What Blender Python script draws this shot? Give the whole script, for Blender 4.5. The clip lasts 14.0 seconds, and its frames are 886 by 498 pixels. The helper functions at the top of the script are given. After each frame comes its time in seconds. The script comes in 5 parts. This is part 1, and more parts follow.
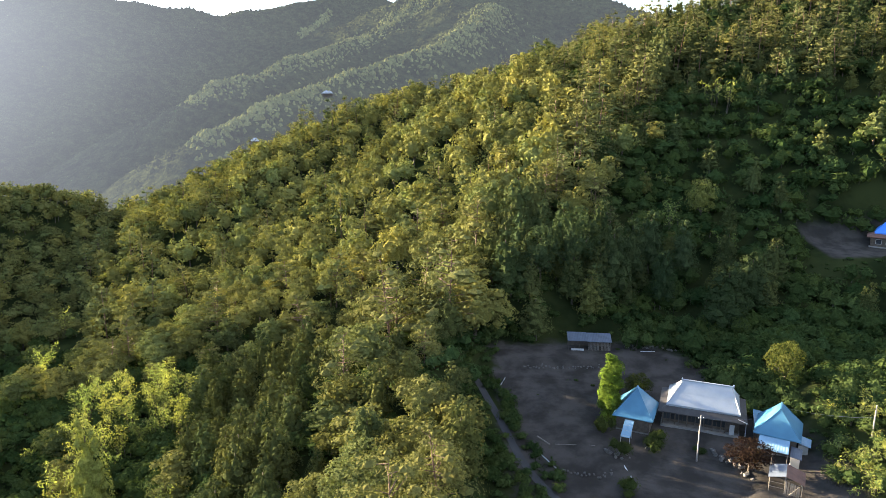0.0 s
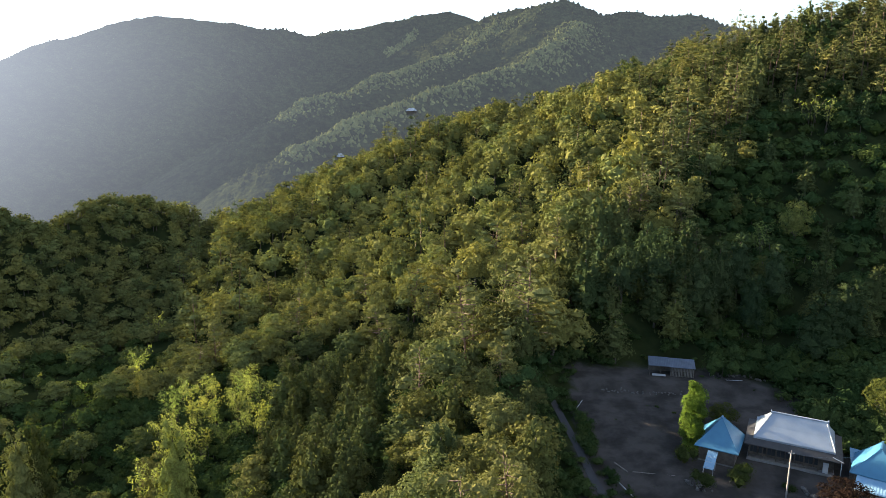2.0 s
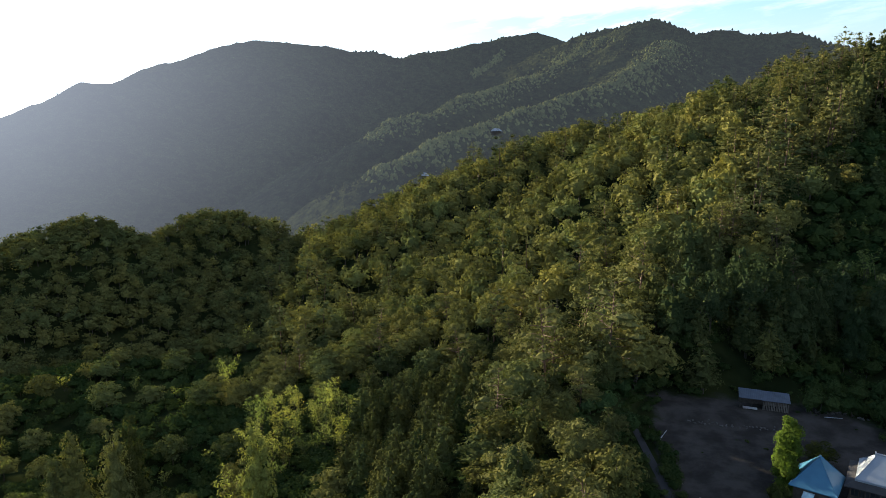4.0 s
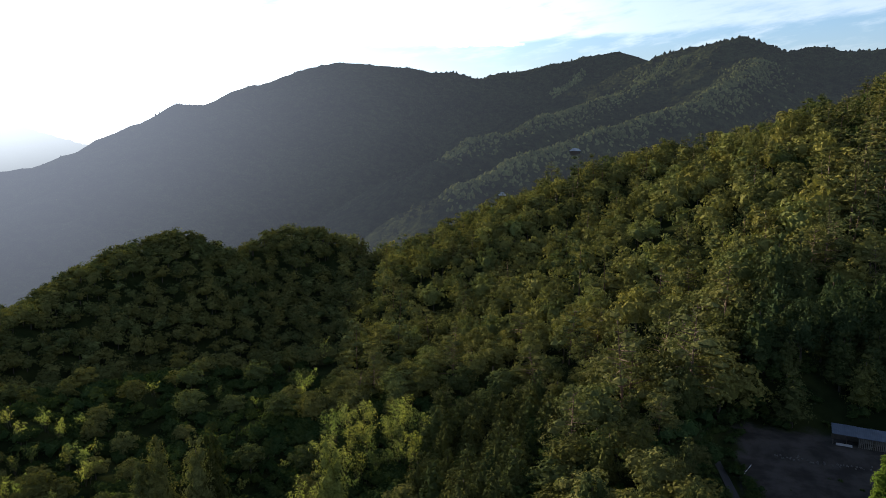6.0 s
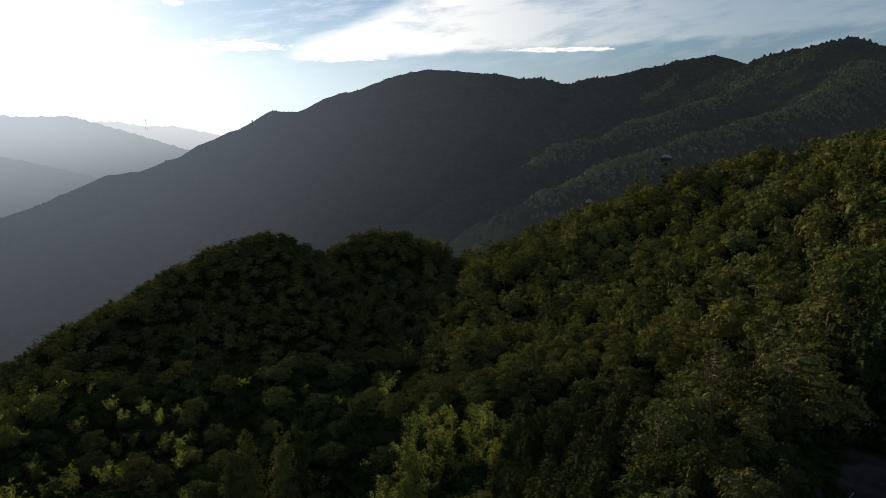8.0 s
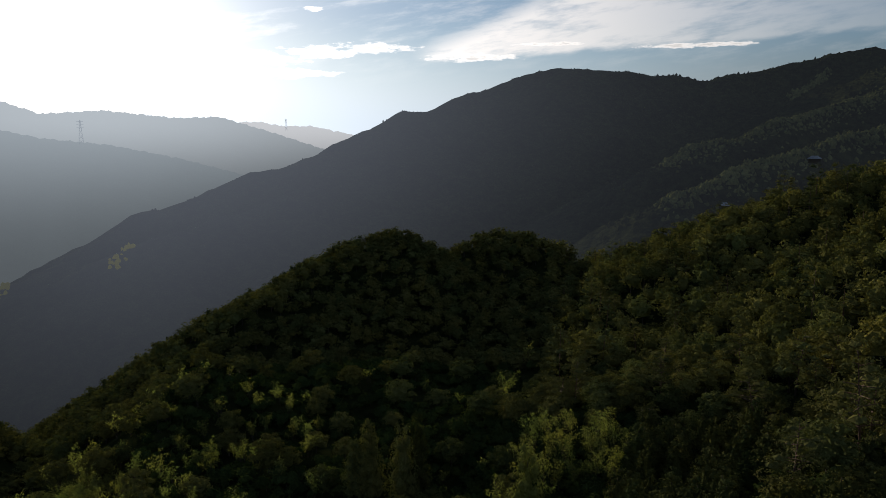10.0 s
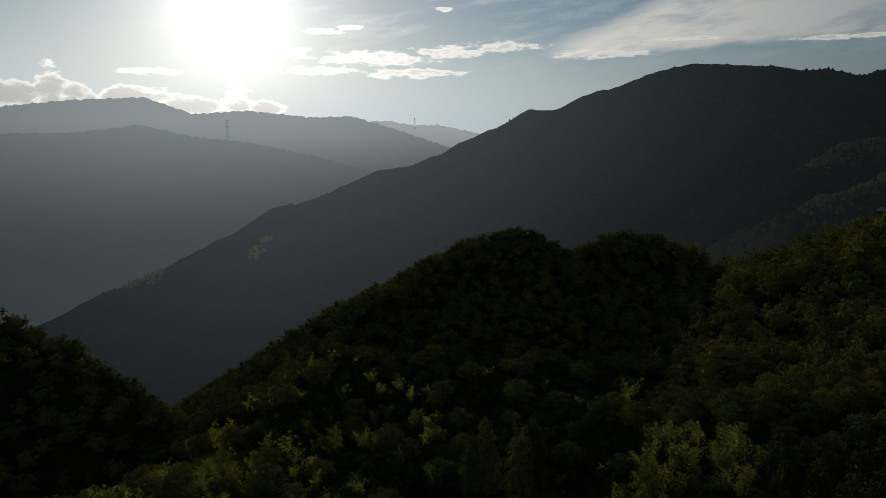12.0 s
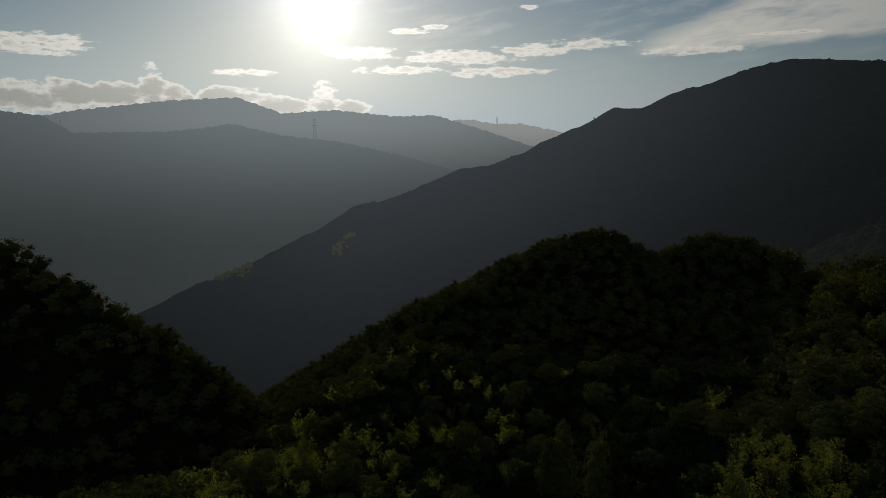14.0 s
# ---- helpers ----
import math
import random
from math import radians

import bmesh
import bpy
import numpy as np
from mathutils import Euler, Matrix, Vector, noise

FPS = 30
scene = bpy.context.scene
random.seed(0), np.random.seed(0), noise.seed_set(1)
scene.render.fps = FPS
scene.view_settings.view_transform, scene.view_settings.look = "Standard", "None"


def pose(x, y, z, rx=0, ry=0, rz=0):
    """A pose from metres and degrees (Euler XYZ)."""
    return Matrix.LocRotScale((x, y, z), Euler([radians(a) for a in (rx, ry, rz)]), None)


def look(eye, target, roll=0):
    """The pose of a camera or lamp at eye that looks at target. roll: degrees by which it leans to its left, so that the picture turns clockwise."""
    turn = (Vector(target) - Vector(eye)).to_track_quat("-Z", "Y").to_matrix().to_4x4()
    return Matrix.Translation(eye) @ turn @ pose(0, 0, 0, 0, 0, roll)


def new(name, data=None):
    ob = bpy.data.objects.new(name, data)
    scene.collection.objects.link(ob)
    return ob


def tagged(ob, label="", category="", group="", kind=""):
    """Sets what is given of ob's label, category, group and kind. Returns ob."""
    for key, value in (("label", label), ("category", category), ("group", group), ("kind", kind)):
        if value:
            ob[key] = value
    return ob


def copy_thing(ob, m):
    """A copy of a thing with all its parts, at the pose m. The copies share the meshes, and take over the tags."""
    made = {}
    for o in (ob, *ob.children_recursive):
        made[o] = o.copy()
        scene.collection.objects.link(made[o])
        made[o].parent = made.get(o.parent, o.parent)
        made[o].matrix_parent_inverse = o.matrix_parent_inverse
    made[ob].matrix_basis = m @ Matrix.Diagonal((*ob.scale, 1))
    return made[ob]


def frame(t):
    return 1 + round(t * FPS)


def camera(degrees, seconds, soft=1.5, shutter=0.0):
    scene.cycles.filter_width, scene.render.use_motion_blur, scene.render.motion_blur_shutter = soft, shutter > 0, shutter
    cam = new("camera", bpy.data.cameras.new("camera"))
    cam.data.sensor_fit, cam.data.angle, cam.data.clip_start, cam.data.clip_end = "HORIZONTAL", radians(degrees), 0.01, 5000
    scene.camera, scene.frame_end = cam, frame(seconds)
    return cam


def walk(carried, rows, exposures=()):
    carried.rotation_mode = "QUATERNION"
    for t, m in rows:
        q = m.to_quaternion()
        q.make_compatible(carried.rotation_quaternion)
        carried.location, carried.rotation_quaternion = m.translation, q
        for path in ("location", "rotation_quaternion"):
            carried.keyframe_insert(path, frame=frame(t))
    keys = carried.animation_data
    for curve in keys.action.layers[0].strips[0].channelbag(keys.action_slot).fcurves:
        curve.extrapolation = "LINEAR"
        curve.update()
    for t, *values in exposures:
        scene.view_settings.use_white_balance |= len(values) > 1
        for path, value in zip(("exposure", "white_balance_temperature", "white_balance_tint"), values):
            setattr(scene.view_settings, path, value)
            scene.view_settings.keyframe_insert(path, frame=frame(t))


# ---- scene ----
cam = camera(64.9, 14.0, soft=0.6)

# The drone hovers at one spot, 54 m over the farmyard, and turns to its left.
EYE_Z = 54.0
TURN = [
    (0.0, 0.0, -14.28), (0.5, 1.49, -13.92), (1.0, 3.2, -13.59), (1.5, 4.93, -13.26), (2.0, 6.65, -12.89),
    (2.5, 8.43, -12.56), (3.0, 10.28, -12.15), (5.5, 18.08, -10.08), (6.0, 19.85, -9.71), (6.5, 21.62, -9.35),
    (7.0, 22.85, -9.22), (7.5, 24.51, -9.23), (8.0, 26.84, -9.23), (10.5, 39.71, -9.3), (11.0, 42.36, -9.34),
    (11.5, 45.02, -9.36), (12.0, 47.3, -9.37), (12.5, 49.26, -9.39), (13.0, 50.9, -9.41), (13.5, 52.42, -9.43),
    (14.0, 53.96, -9.47)]
walk(cam, [(t, pose(0, 0, EYE_Z, 90 + tilt, 0, turn)) for t, turn, tilt in TURN],
     exposures=[(0.0, 3.9, 6650, 16), (1.5, 3.5, 6500, 15), (3.0, 3.0, 6350, 14), (5.9, 1.9, 6100, 14), (6.5, 2.1, 6250, 50), (6.9, 1.95, 6300, 54),
                (7.3, 1.5, 6300, 48), (7.7, 0.95, 6250, 24), (8.2, 0.6, 6250, 10), (10.5, 0.25, 6250, 16), (12.0, -0.42, 6350, 10), (14.0, -0.8, 6450, 9)])

# ---- light: a low evening sun in a hazy, partly clouded sky ----
SUN_AZ, SUN_EL = -63.6, 9.7


def polar(az, d, z=0.0):
    """A place by its bearing (degrees clockwise from +y), distance and height."""
    return Vector((d * math.sin(radians(az)), d * math.cos(radians(az)), z))


def sun_way():
    return polar(SUN_AZ, math.cos(radians(SUN_EL)), math.sin(radians(SUN_EL)))


class Nodes:
    """Short hand for building a node tree."""

    def __init__(self, tree):
        self.tree = tree
        tree.nodes.clear()

    def add(self, kind, ins=(), **props):
        n = self.tree.nodes.new(kind)
        for k, v in props.items():
            raise ValueError(k)
        for k, v in dict(ins).items():
            self.put(n.inputs[k], v)
        return n

    def put(self, socket, v):
        if isinstance(v, bpy.types.NodeSocket):
            self.tree.links.new(v, socket)
        elif isinstance(v, bpy.types.Node):
            self.tree.links.new(v.outputs[0], socket)
        else:
            socket.default_value = v

    def math(self, op, a, b=0.0, c=0.0, clamp=False):
        n = self.tree.nodes.new("ShaderNodeMath")
        n.operation, n.use_clamp = op, clamp
        for i, v in enumerate((a, b, c)):
            self.put(n.inputs[i], v)
        return n.outputs[0]

    def ramp(self, x, lo, hi, a=0.0, b=1.0):
        n = self.tree.nodes.new("ShaderNodeMapRange")
        n.interpolation_type = "SMOOTHSTEP"
        for k, v in (("Value", x), ("From Min", lo), ("From Max", hi), ("To Min", a), ("To Max", b)):
            self.put(n.inputs[k], v)
        return n.outputs["Result"]

    def mix(self, f, a, b, blend="MIX"):
        n = self.tree.nodes.new("ShaderNodeMix")
        n.data_type, n.blend_type = "RGBA", blend
        self.put(n.inputs[0], f)
        self.put(n.inputs[6], a)
        self.put(n.inputs[7], b)
        return n.outputs[2]

    def noise(self, vec, scale, detail=3.0, rough=0.55, dims="3D"):
        n = self.tree.nodes.new("ShaderNodeTexNoise")
        n.noise_dimensions = dims
        if vec is not None:
            self.put(n.inputs["Vector"], vec)
        for k, v in (("Scale", scale), ("Detail", detail), ("Roughness", rough)):
            self.put(n.inputs[k], v)
        return n.outputs["Fac"]

    def combine(self, x, y, z):
        n = self.tree.nodes.new("ShaderNodeCombineXYZ")
        for i, v in enumerate((x, y, z)):
            self.put(n.inputs[i], v)
        return n.outputs[0]


def make_world():
    w = bpy.data.worlds.new("evening_sky")
    scene.world = w
    w.use_nodes = True
    N = Nodes(w.node_tree)
    sky = N.tree.nodes.new("ShaderNodeTexSky")
    sky.sky_type, sky.sun_disc = "NISHITA", False
    sky.sun_elevation, sky.sun_rotation = radians(SUN_EL), radians(SUN_AZ)
    sky.air_density, sky.dust_density, sky.ozone_density, sky.altitude = 1.0, 0.4, 3.0, 300
    geo = N.tree.nodes.new("ShaderNodeTexCoord").outputs["Generated"]
    sep = N.tree.nodes.new("ShaderNodeSeparateXYZ")
    N.put(sep.inputs[0], geo)
    dx, dy, dz = sep.outputs
    az = N.math("MULTIPLY", N.math("ARCTAN2", dx, dy), 57.29578)
    el = N.math("MULTIPLY", N.math("ARCSINE", dz), 57.29578)
    dot = N.tree.nodes.new("ShaderNodeVectorMath")
    dot.operation = "DOT_PRODUCT"
    N.put(dot.inputs[0], geo)
    dot.inputs[1].default_value = sun_way()
    off = N.math("MULTIPLY", N.math("ARCCOSINE", N.math("MINIMUM", dot.outputs["Value"], 0.999999)), 57.29578)
    # bright haze round the low sun
    glow = N.math("ADD", N.math("MULTIPLY", N.math("EXPONENT", N.math("MULTIPLY", off, -0.42)), 33.0),
                  N.math("MULTIPLY", N.math("EXPONENT", N.math("MULTIPLY", off, -0.10)), 9.8))
    p1 = N.combine(N.math("MULTIPLY", az, 0.42), N.math("MULTIPLY", el, 0.85), 2.0)
    n1 = N.noise(p1, 1.0, 9.0, 0.62)
    rough = N.math("SUBTRACT", n1, 0.5)
    fine = N.math("SUBTRACT", N.noise(N.combine(N.math("MULTIPLY", az, 0.55), N.math("MULTIPLY", el, 1.9), 7.0), 1.0, 10.0, 0.66), 0.5)
    fray = N.noise(N.combine(N.math("MULTIPLY", az, 0.16), N.math("MULTIPLY", N.math("SUBTRACT", el, N.math("MULTIPLY", az, 0.14)), 0.75), 5.0), 1.0, 8.0, 0.62)

    def heap(blobs, uneven, ragged):
        """Cloud bodies as overlapping lenses (bearing, height, half width, half height) with a ragged edge."""
        total = None
        for a0, e0, wa, we in blobs:
            u = N.math("MULTIPLY", N.math("SUBTRACT", az, a0), 1.0 / wa)
            v = N.math("MULTIPLY", N.math("SUBTRACT", el, e0), 1.0 / we)
            q = N.math("SUBTRACT", 1.0, N.math("ADD", N.math("MULTIPLY", u, u), N.math("MULTIPLY", v, v)))
            total = q if total is None else N.math("MAXIMUM", total, q)
        return N.math("ADD", total, N.math("MULTIPLY", uneven, ragged))

    # towering cumulus behind the far range
    tower = heap([(-85, 2.4, 4.2, 1.3), (-81.6, 2.6, 2.3, 1.3), (-78.6, 2.6, 2.4, 1.25), (-76.0, 3.1, 1.3, 1.9), (-74.8, 2.6, 1.6, 1.2), (-70.7, 2.7, 2.4, 1.15), (-67.0, 2.0, 2.6, 1.1),
                  (-63.3, 2.6, 1.5, 1.3), (-61.4, 1.8, 1.8, 1.0), (-90, 2.6, 3.5, 2.4)], rough, 3.6)
    # flat banks with ragged tops, and a few small flakes
    bank = heap([(-53.0, 5.9, 5.2, 0.62), (-47.0, 6.4, 3.2, 0.52), (-42.4, 6.8, 3.4, 0.42), (-49.6, 4.75, 4.6, 0.40), (-57.5, 4.9, 3.4, 0.36), (-60.5, 6.2, 3.2, 0.55), (-56.8, 7.9, 1.5, 0.28), (-54.4, 8.2, 1.3, 0.22),
                 (-35.0, 6.1, 3.4, 0.36), (-28.3, 7.05, 2.6, 0.16), (-17.5, 6.65, 4.4, 0.20), (-69.5, 4.6, 2.6, 0.28), (-47.4, 9.6, 0.9, 0.2), (-83.5, 6.1, 3.6, 0.8)], fine, 6.0)
    tower_m = N.ramp(tower, 0.05, 0.40)
    bank_m = N.math("MULTIPLY", N.ramp(bank, -0.1, 0.9), 0.9)
    # a fan of high ice cloud with a level foot, which widens and thins away from the sun
    along = N.math("ADD", az, 39.0)
    top = N.math("SUBTRACT", el, N.math("ADD", 6.6, N.math("MULTIPLY", along, 0.42)))
    foot = N.math("SUBTRACT", el, N.math("ADD", 5.9, N.math("MULTIPLY", along, 0.035)))
    fan = N.math("MULTIPLY", N.ramp(N.math("ADD", top, N.math("MULTIPLY", N.math("SUBTRACT", fray, 0.5), 4.0)), 0.6, -1.3),
                 N.ramp(N.math("ADD", foot, N.math("MULTIPLY", N.math("SUBTRACT", fray, 0.5), 1.6)), -0.25, 0.5))
    fan = N.math("MULTIPLY", fan, N.math("MULTIPLY", N.ramp(along, -1.5, 2.0), N.ramp(along, 38.0, 3.0, 0.2, 1.0)))
    fan = N.math("MULTIPLY", fan, N.ramp(fray, 0.28, 0.55, 0.4, 1.0))
    # thin streaks elsewhere
    veil = N.math("MULTIPLY", N.ramp(fray, 0.46, 0.72), N.math("MULTIPLY", N.math("MULTIPLY", N.ramp(el, 3.0, 9.0), N.ramp(el, 26.0, 13.0)), N.math("MULTIPLY", N.ramp(az, -75.0, -50.0), N.ramp(az, 30.0, 0.0, 0.0, 0.30))))
    thin = N.math("MAXIMUM", N.math("MULTIPLY", fan, 0.9), veil)
    # backlit clouds: bright rims, greyer hearts
    lit = N.math("ADD", 10.5, N.math("MULTIPLY", N.math("EXPONENT", N.math("MULTIPLY", off, -0.06)), 25.0))
    heart = N.math("MULTIPLY", N.ramp(tower, 0.15, 0.9, 1.1, 0.50), N.ramp(el, 2.0, 4.2, 0.9, 1.0))
    heart2 = N.ramp(bank, 0.5, 1.5, 1.1, 0.74)

    def tinted(k):
        b = N.math("MULTIPLY", lit, k)
        return N.mix(1.0, N.combine(b, b, b), (1.0, 0.955, 0.86, 1), "MULTIPLY")

    gcol = N.mix(1.0, N.combine(glow, glow, glow), (1.0, 0.97, 0.90, 1), "MULTIPLY")
    pale = N.ramp(off, 8.0, 62.0, 1.75, 0.36)
    haze = N.mix(1.0, N.combine(pale, pale, pale), (6.0, 7.0, 7.5, 1), "MULTIPLY")
    clear = N.mix(N.ramp(el, 9.5, 0.5, 0.10, 0.97), sky.outputs[0], haze)
    col = N.mix(thin, clear, tinted(0.95))
    col = N.mix(bank_m, col, tinted(heart2))
    col = N.mix(N.math("MULTIPLY", tower_m, 0.8), col, tinted(heart))
    col = N.mix(1.0, col, gcol, "ADD")
    bg = N.add("ShaderNodeBackground", {"Color": col, "Strength": 0.06})
    out = N.tree.nodes.new("ShaderNodeOutputWorld")
    N.put(out.inputs[0], bg)




make_world()
lamp = bpy.data.lights.new("sun", "SUN")
lamp.energy, lamp.angle, lamp.color = 5.0, radians(0.6), (1.0, 0.85, 0.57)
new("sun", lamp).matrix_world = look(sun_way() * 300, (0, 0, 0))

# ---- materials ----


def material(name):
    m = bpy.data.materials.new(name)
    m.use_nodes = True
    N = Nodes(m.node_tree)
    out = N.tree.nodes.new("ShaderNodeOutputMaterial")
    return m, N, out


def leaf_material(name, dark, light, joined, through_light=0.35):
    """Foliage: its tone goes from leaf to leaf and from plant to plant; light comes through the leaves."""
    m, N, out = material(name)
    if joined:
        a = N.tree.nodes.new("ShaderNodeAttribute")
        a.attribute_name = "tone"
        tone = a.outputs["Fac"]
    else:
        tone = N.tree.nodes.new("ShaderNodeObjectInfo").outputs["Random"]
    isl = N.tree.nodes.new("ShaderNodeNewGeometry").outputs["Random Per Island"]
    f = N.math("ADD", N.math("MULTIPLY", tone, 0.66), N.math("MULTIPLY", isl, 0.34))
    col = N.mix(f, (*dark, 1), (*light, 1))
    # some plants lean to olive, some to a cooler green
    hue = N.math("FRACT", N.math("MULTIPLY", tone, 7.31))
    col = N.mix(N.math("MULTIPLY", N.ramp(hue, 0.62, 0.95), 0.5), col, N.mix(1.0, col, (1.12, 1.0, 0.75, 1), "MULTIPLY"))
    col = N.mix(N.math("MULTIPLY", N.ramp(hue, 0.40, 0.08), 0.8), col, N.mix(1.0, col, (0.78, 0.92, 1.0, 1), "MULTIPLY"))
    # fine relief of the leaf clusters; shade in their gaps is painted into the colour
    pos = N.tree.nodes.new("ShaderNodeNewGeometry").outputs["Position"]
    clump = N.noise(pos, 2.6, 4.0, 0.65)
    gap_shade = N.ramp(clump, 0.35, 0.65, 0.72, 1.12)
    col = N.mix(1.0, col, N.combine(gap_shade, gap_shade, gap_shade), "MULTIPLY")
    bump = N.add("ShaderNodeBump", {"Strength": 0.3, "Distance": 0.2, "Height": clump})
    bsdf = N.add("ShaderNodeBsdfDiffuse", {"Color": col, "Roughness": 0.6, "Normal": bump.outputs[0]})
    tr = N.add("ShaderNodeBsdfTranslucent", {"Color": N.mix(1.0, col, (1.1, 1.2, 0.7, 1), "MULTIPLY")})
    mixs = N.tree.nodes.new("ShaderNodeMixShader")
    N.put(mixs.inputs[0], through_light)
    N.put(mixs.inputs[1], bsdf)
    N.put(mixs.inputs[2], tr)
    N.put(out.inputs[0], mixs)
    return m


def plain_material(name, a, b, scale, rough=0.85, metal=0.0, bump=0.0, detail=5.0, stains=0.0, fine=8.0, spec=0.4):
    """A surface with two scales of variation between the colours a and b, and a fine relief."""
    m, N, out = material(name)
    co = N.tree.nodes.new("ShaderNodeTexCoord").outputs["Object"]
    n1 = N.noise(co, scale, detail)
    n2 = N.noise(co, scale * fine, 3.0)
    f = N.math("ADD", N.math("MULTIPLY", N.ramp(n1, 0.3, 0.7), 0.65), N.math("MULTIPLY", n2, 0.35))
    col = N.mix(f, (*a, 1), (*b, 1))
    if stains:
        s = N.ramp(N.noise(co, scale * 0.45, 6.0, 0.7), 0.52, 0.72)
        col = N.mix(N.math("MULTIPLY", s, stains), col, (a[0] * 0.45, a[1] * 0.42, a[2] * 0.38, 1))
    bsdf = N.add("ShaderNodeBsdfPrincipled", {"Base Color": col, "Roughness": rough, "Metallic": metal, "Specular IOR Level": spec})
    if bump:
        b_ = N.add("ShaderNodeBump", {"Strength": bump, "Distance": 0.05, "Height": n2})
        N.put(bsdf.inputs["Normal"], b_.outputs[0])
    N.put(out.inputs[0], bsdf)
    return m


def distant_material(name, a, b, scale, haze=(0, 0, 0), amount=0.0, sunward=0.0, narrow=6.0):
    """Far forest with evening haze painted on as a dim emission, stronger higher up and on the side of the sun."""
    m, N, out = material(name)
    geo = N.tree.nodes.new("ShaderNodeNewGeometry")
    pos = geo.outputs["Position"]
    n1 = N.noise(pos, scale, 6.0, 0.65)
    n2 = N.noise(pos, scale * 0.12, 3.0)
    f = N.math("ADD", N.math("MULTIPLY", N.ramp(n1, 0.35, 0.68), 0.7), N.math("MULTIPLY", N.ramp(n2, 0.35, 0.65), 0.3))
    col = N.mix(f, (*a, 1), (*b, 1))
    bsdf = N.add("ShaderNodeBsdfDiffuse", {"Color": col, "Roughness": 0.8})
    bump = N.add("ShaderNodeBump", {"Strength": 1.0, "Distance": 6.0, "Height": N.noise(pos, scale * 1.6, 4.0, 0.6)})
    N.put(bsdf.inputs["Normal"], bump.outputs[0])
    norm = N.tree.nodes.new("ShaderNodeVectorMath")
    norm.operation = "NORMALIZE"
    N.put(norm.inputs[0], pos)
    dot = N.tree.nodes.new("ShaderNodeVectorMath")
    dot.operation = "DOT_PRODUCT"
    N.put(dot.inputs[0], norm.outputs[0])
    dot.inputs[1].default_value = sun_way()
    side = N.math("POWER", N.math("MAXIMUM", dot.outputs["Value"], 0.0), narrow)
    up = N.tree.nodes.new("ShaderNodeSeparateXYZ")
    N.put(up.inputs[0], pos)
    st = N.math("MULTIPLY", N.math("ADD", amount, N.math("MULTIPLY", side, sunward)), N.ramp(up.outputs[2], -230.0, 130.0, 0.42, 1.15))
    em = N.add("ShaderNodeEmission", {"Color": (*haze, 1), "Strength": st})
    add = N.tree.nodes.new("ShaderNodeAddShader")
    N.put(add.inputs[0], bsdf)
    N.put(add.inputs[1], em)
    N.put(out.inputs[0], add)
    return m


def ground_material():
    """Undergrowth on the slopes; trodden grey-brown soil with weeds in the farmyards."""
    m, N, out = material("soil_and_undergrowth")
    pos = N.tree.nodes.new("ShaderNodeNewGeometry").outputs["Position"]
    sep = N.tree.nodes.new("ShaderNodeSeparateXYZ")
    N.put(sep.inputs[0], pos)
    x, y, z = sep.outputs
    big, fine = N.noise(pos, 0.11, 5.0), N.noise(pos, 1.6, 5.0, 0.65)
    wild = N.mix(N.ramp(big, 0.35, 0.65), (0.010, 0.015, 0.006, 1), (0.024, 0.030, 0.011, 1))
    soil = N.mix(N.ramp(N.noise(pos, 0.22, 6.0, 0.6), 0.35, 0.65), (0.027, 0.0245, 0.022, 1), (0.052, 0.047, 0.042, 1))
    soil = N.mix(N.math("MULTIPLY", N.ramp(fine, 0.58, 0.75), 0.6), soil, (0.03, 0.036, 0.014, 1))
    edge = N.math("MULTIPLY", N.math("SUBTRACT", N.noise(pos, 0.35, 4.0), 0.5), 7.0)
    inx = N.math("MULTIPLY", N.ramp(N.math("ADD", x, edge), 8.5, 10.5), N.ramp(N.math("ADD", x, edge), 56.0, 52.0))
    iny = N.math("MULTIPLY", N.ramp(N.math("ADD", y, edge), 74.0, 78.0), N.ramp(N.math("ADD", y, edge), 133.0, 130.0))
    in2 = N.math("MULTIPLY", N.math("MULTIPLY", N.ramp(x, 88.0, 90.0), N.ramp(x, 125.0, 120.0)), N.math("MULTIPLY", N.ramp(y, 152.0, 155.0), N.ramp(y, 173.0, 170.0)))
    rear = N.ramp(N.math("ADD", N.math("ADD", y, N.math("MULTIPLY", x, 1.1)), edge), 178.0, 173.0)
    col = N.mix(N.math("MAXIMUM", N.math("MULTIPLY", N.math("MULTIPLY", inx, iny), rear), in2), wild, soil)
    bsdf = N.add("ShaderNodeBsdfDiffuse", {"Color": col, "Roughness": 0.8})
    bump = N.add("ShaderNodeBump", {"Strength": 0.7, "Distance": 0.15, "Height": fine})
    N.put(bsdf.inputs["Normal"], bump.outputs[0])
    N.put(out.inputs[0], bsdf)
    return m


LEAF = {}
for _kind, _dark, _light, _tr in (
        ("broadleaf", (0.076, 0.080, 0.026), (0.204, 0.195, 0.060), 0.11),
        # darker copy of broadleaf: shade of the backlit slopes put into the leaf colour
        ("evergreen", (0.050, 0.056, 0.019), (0.143, 0.141, 0.046), 0.10),
        ("pine", (0.052, 0.059, 0.022), (0.146, 0.143, 0.050), 0.09),
        ("cedar", (0.030, 0.040, 0.015), (0.082, 0.088, 0.030), 0.06),
        ("bamboo", (0.105, 0.122, 0.036), (0.250, 0.255, 0.075), 0.42),
        # shrub kept darker: shade of the farm's slope is partly in its colour
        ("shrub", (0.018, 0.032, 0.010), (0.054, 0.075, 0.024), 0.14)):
    LEAF[_kind, True] = leaf_material(_kind + "_leaves_mixed", _dark, _light, True, through_light=_tr)
    LEAF[_kind, False] = leaf_material(_kind + "_leaves", _dark, _light, False, through_light=_tr)
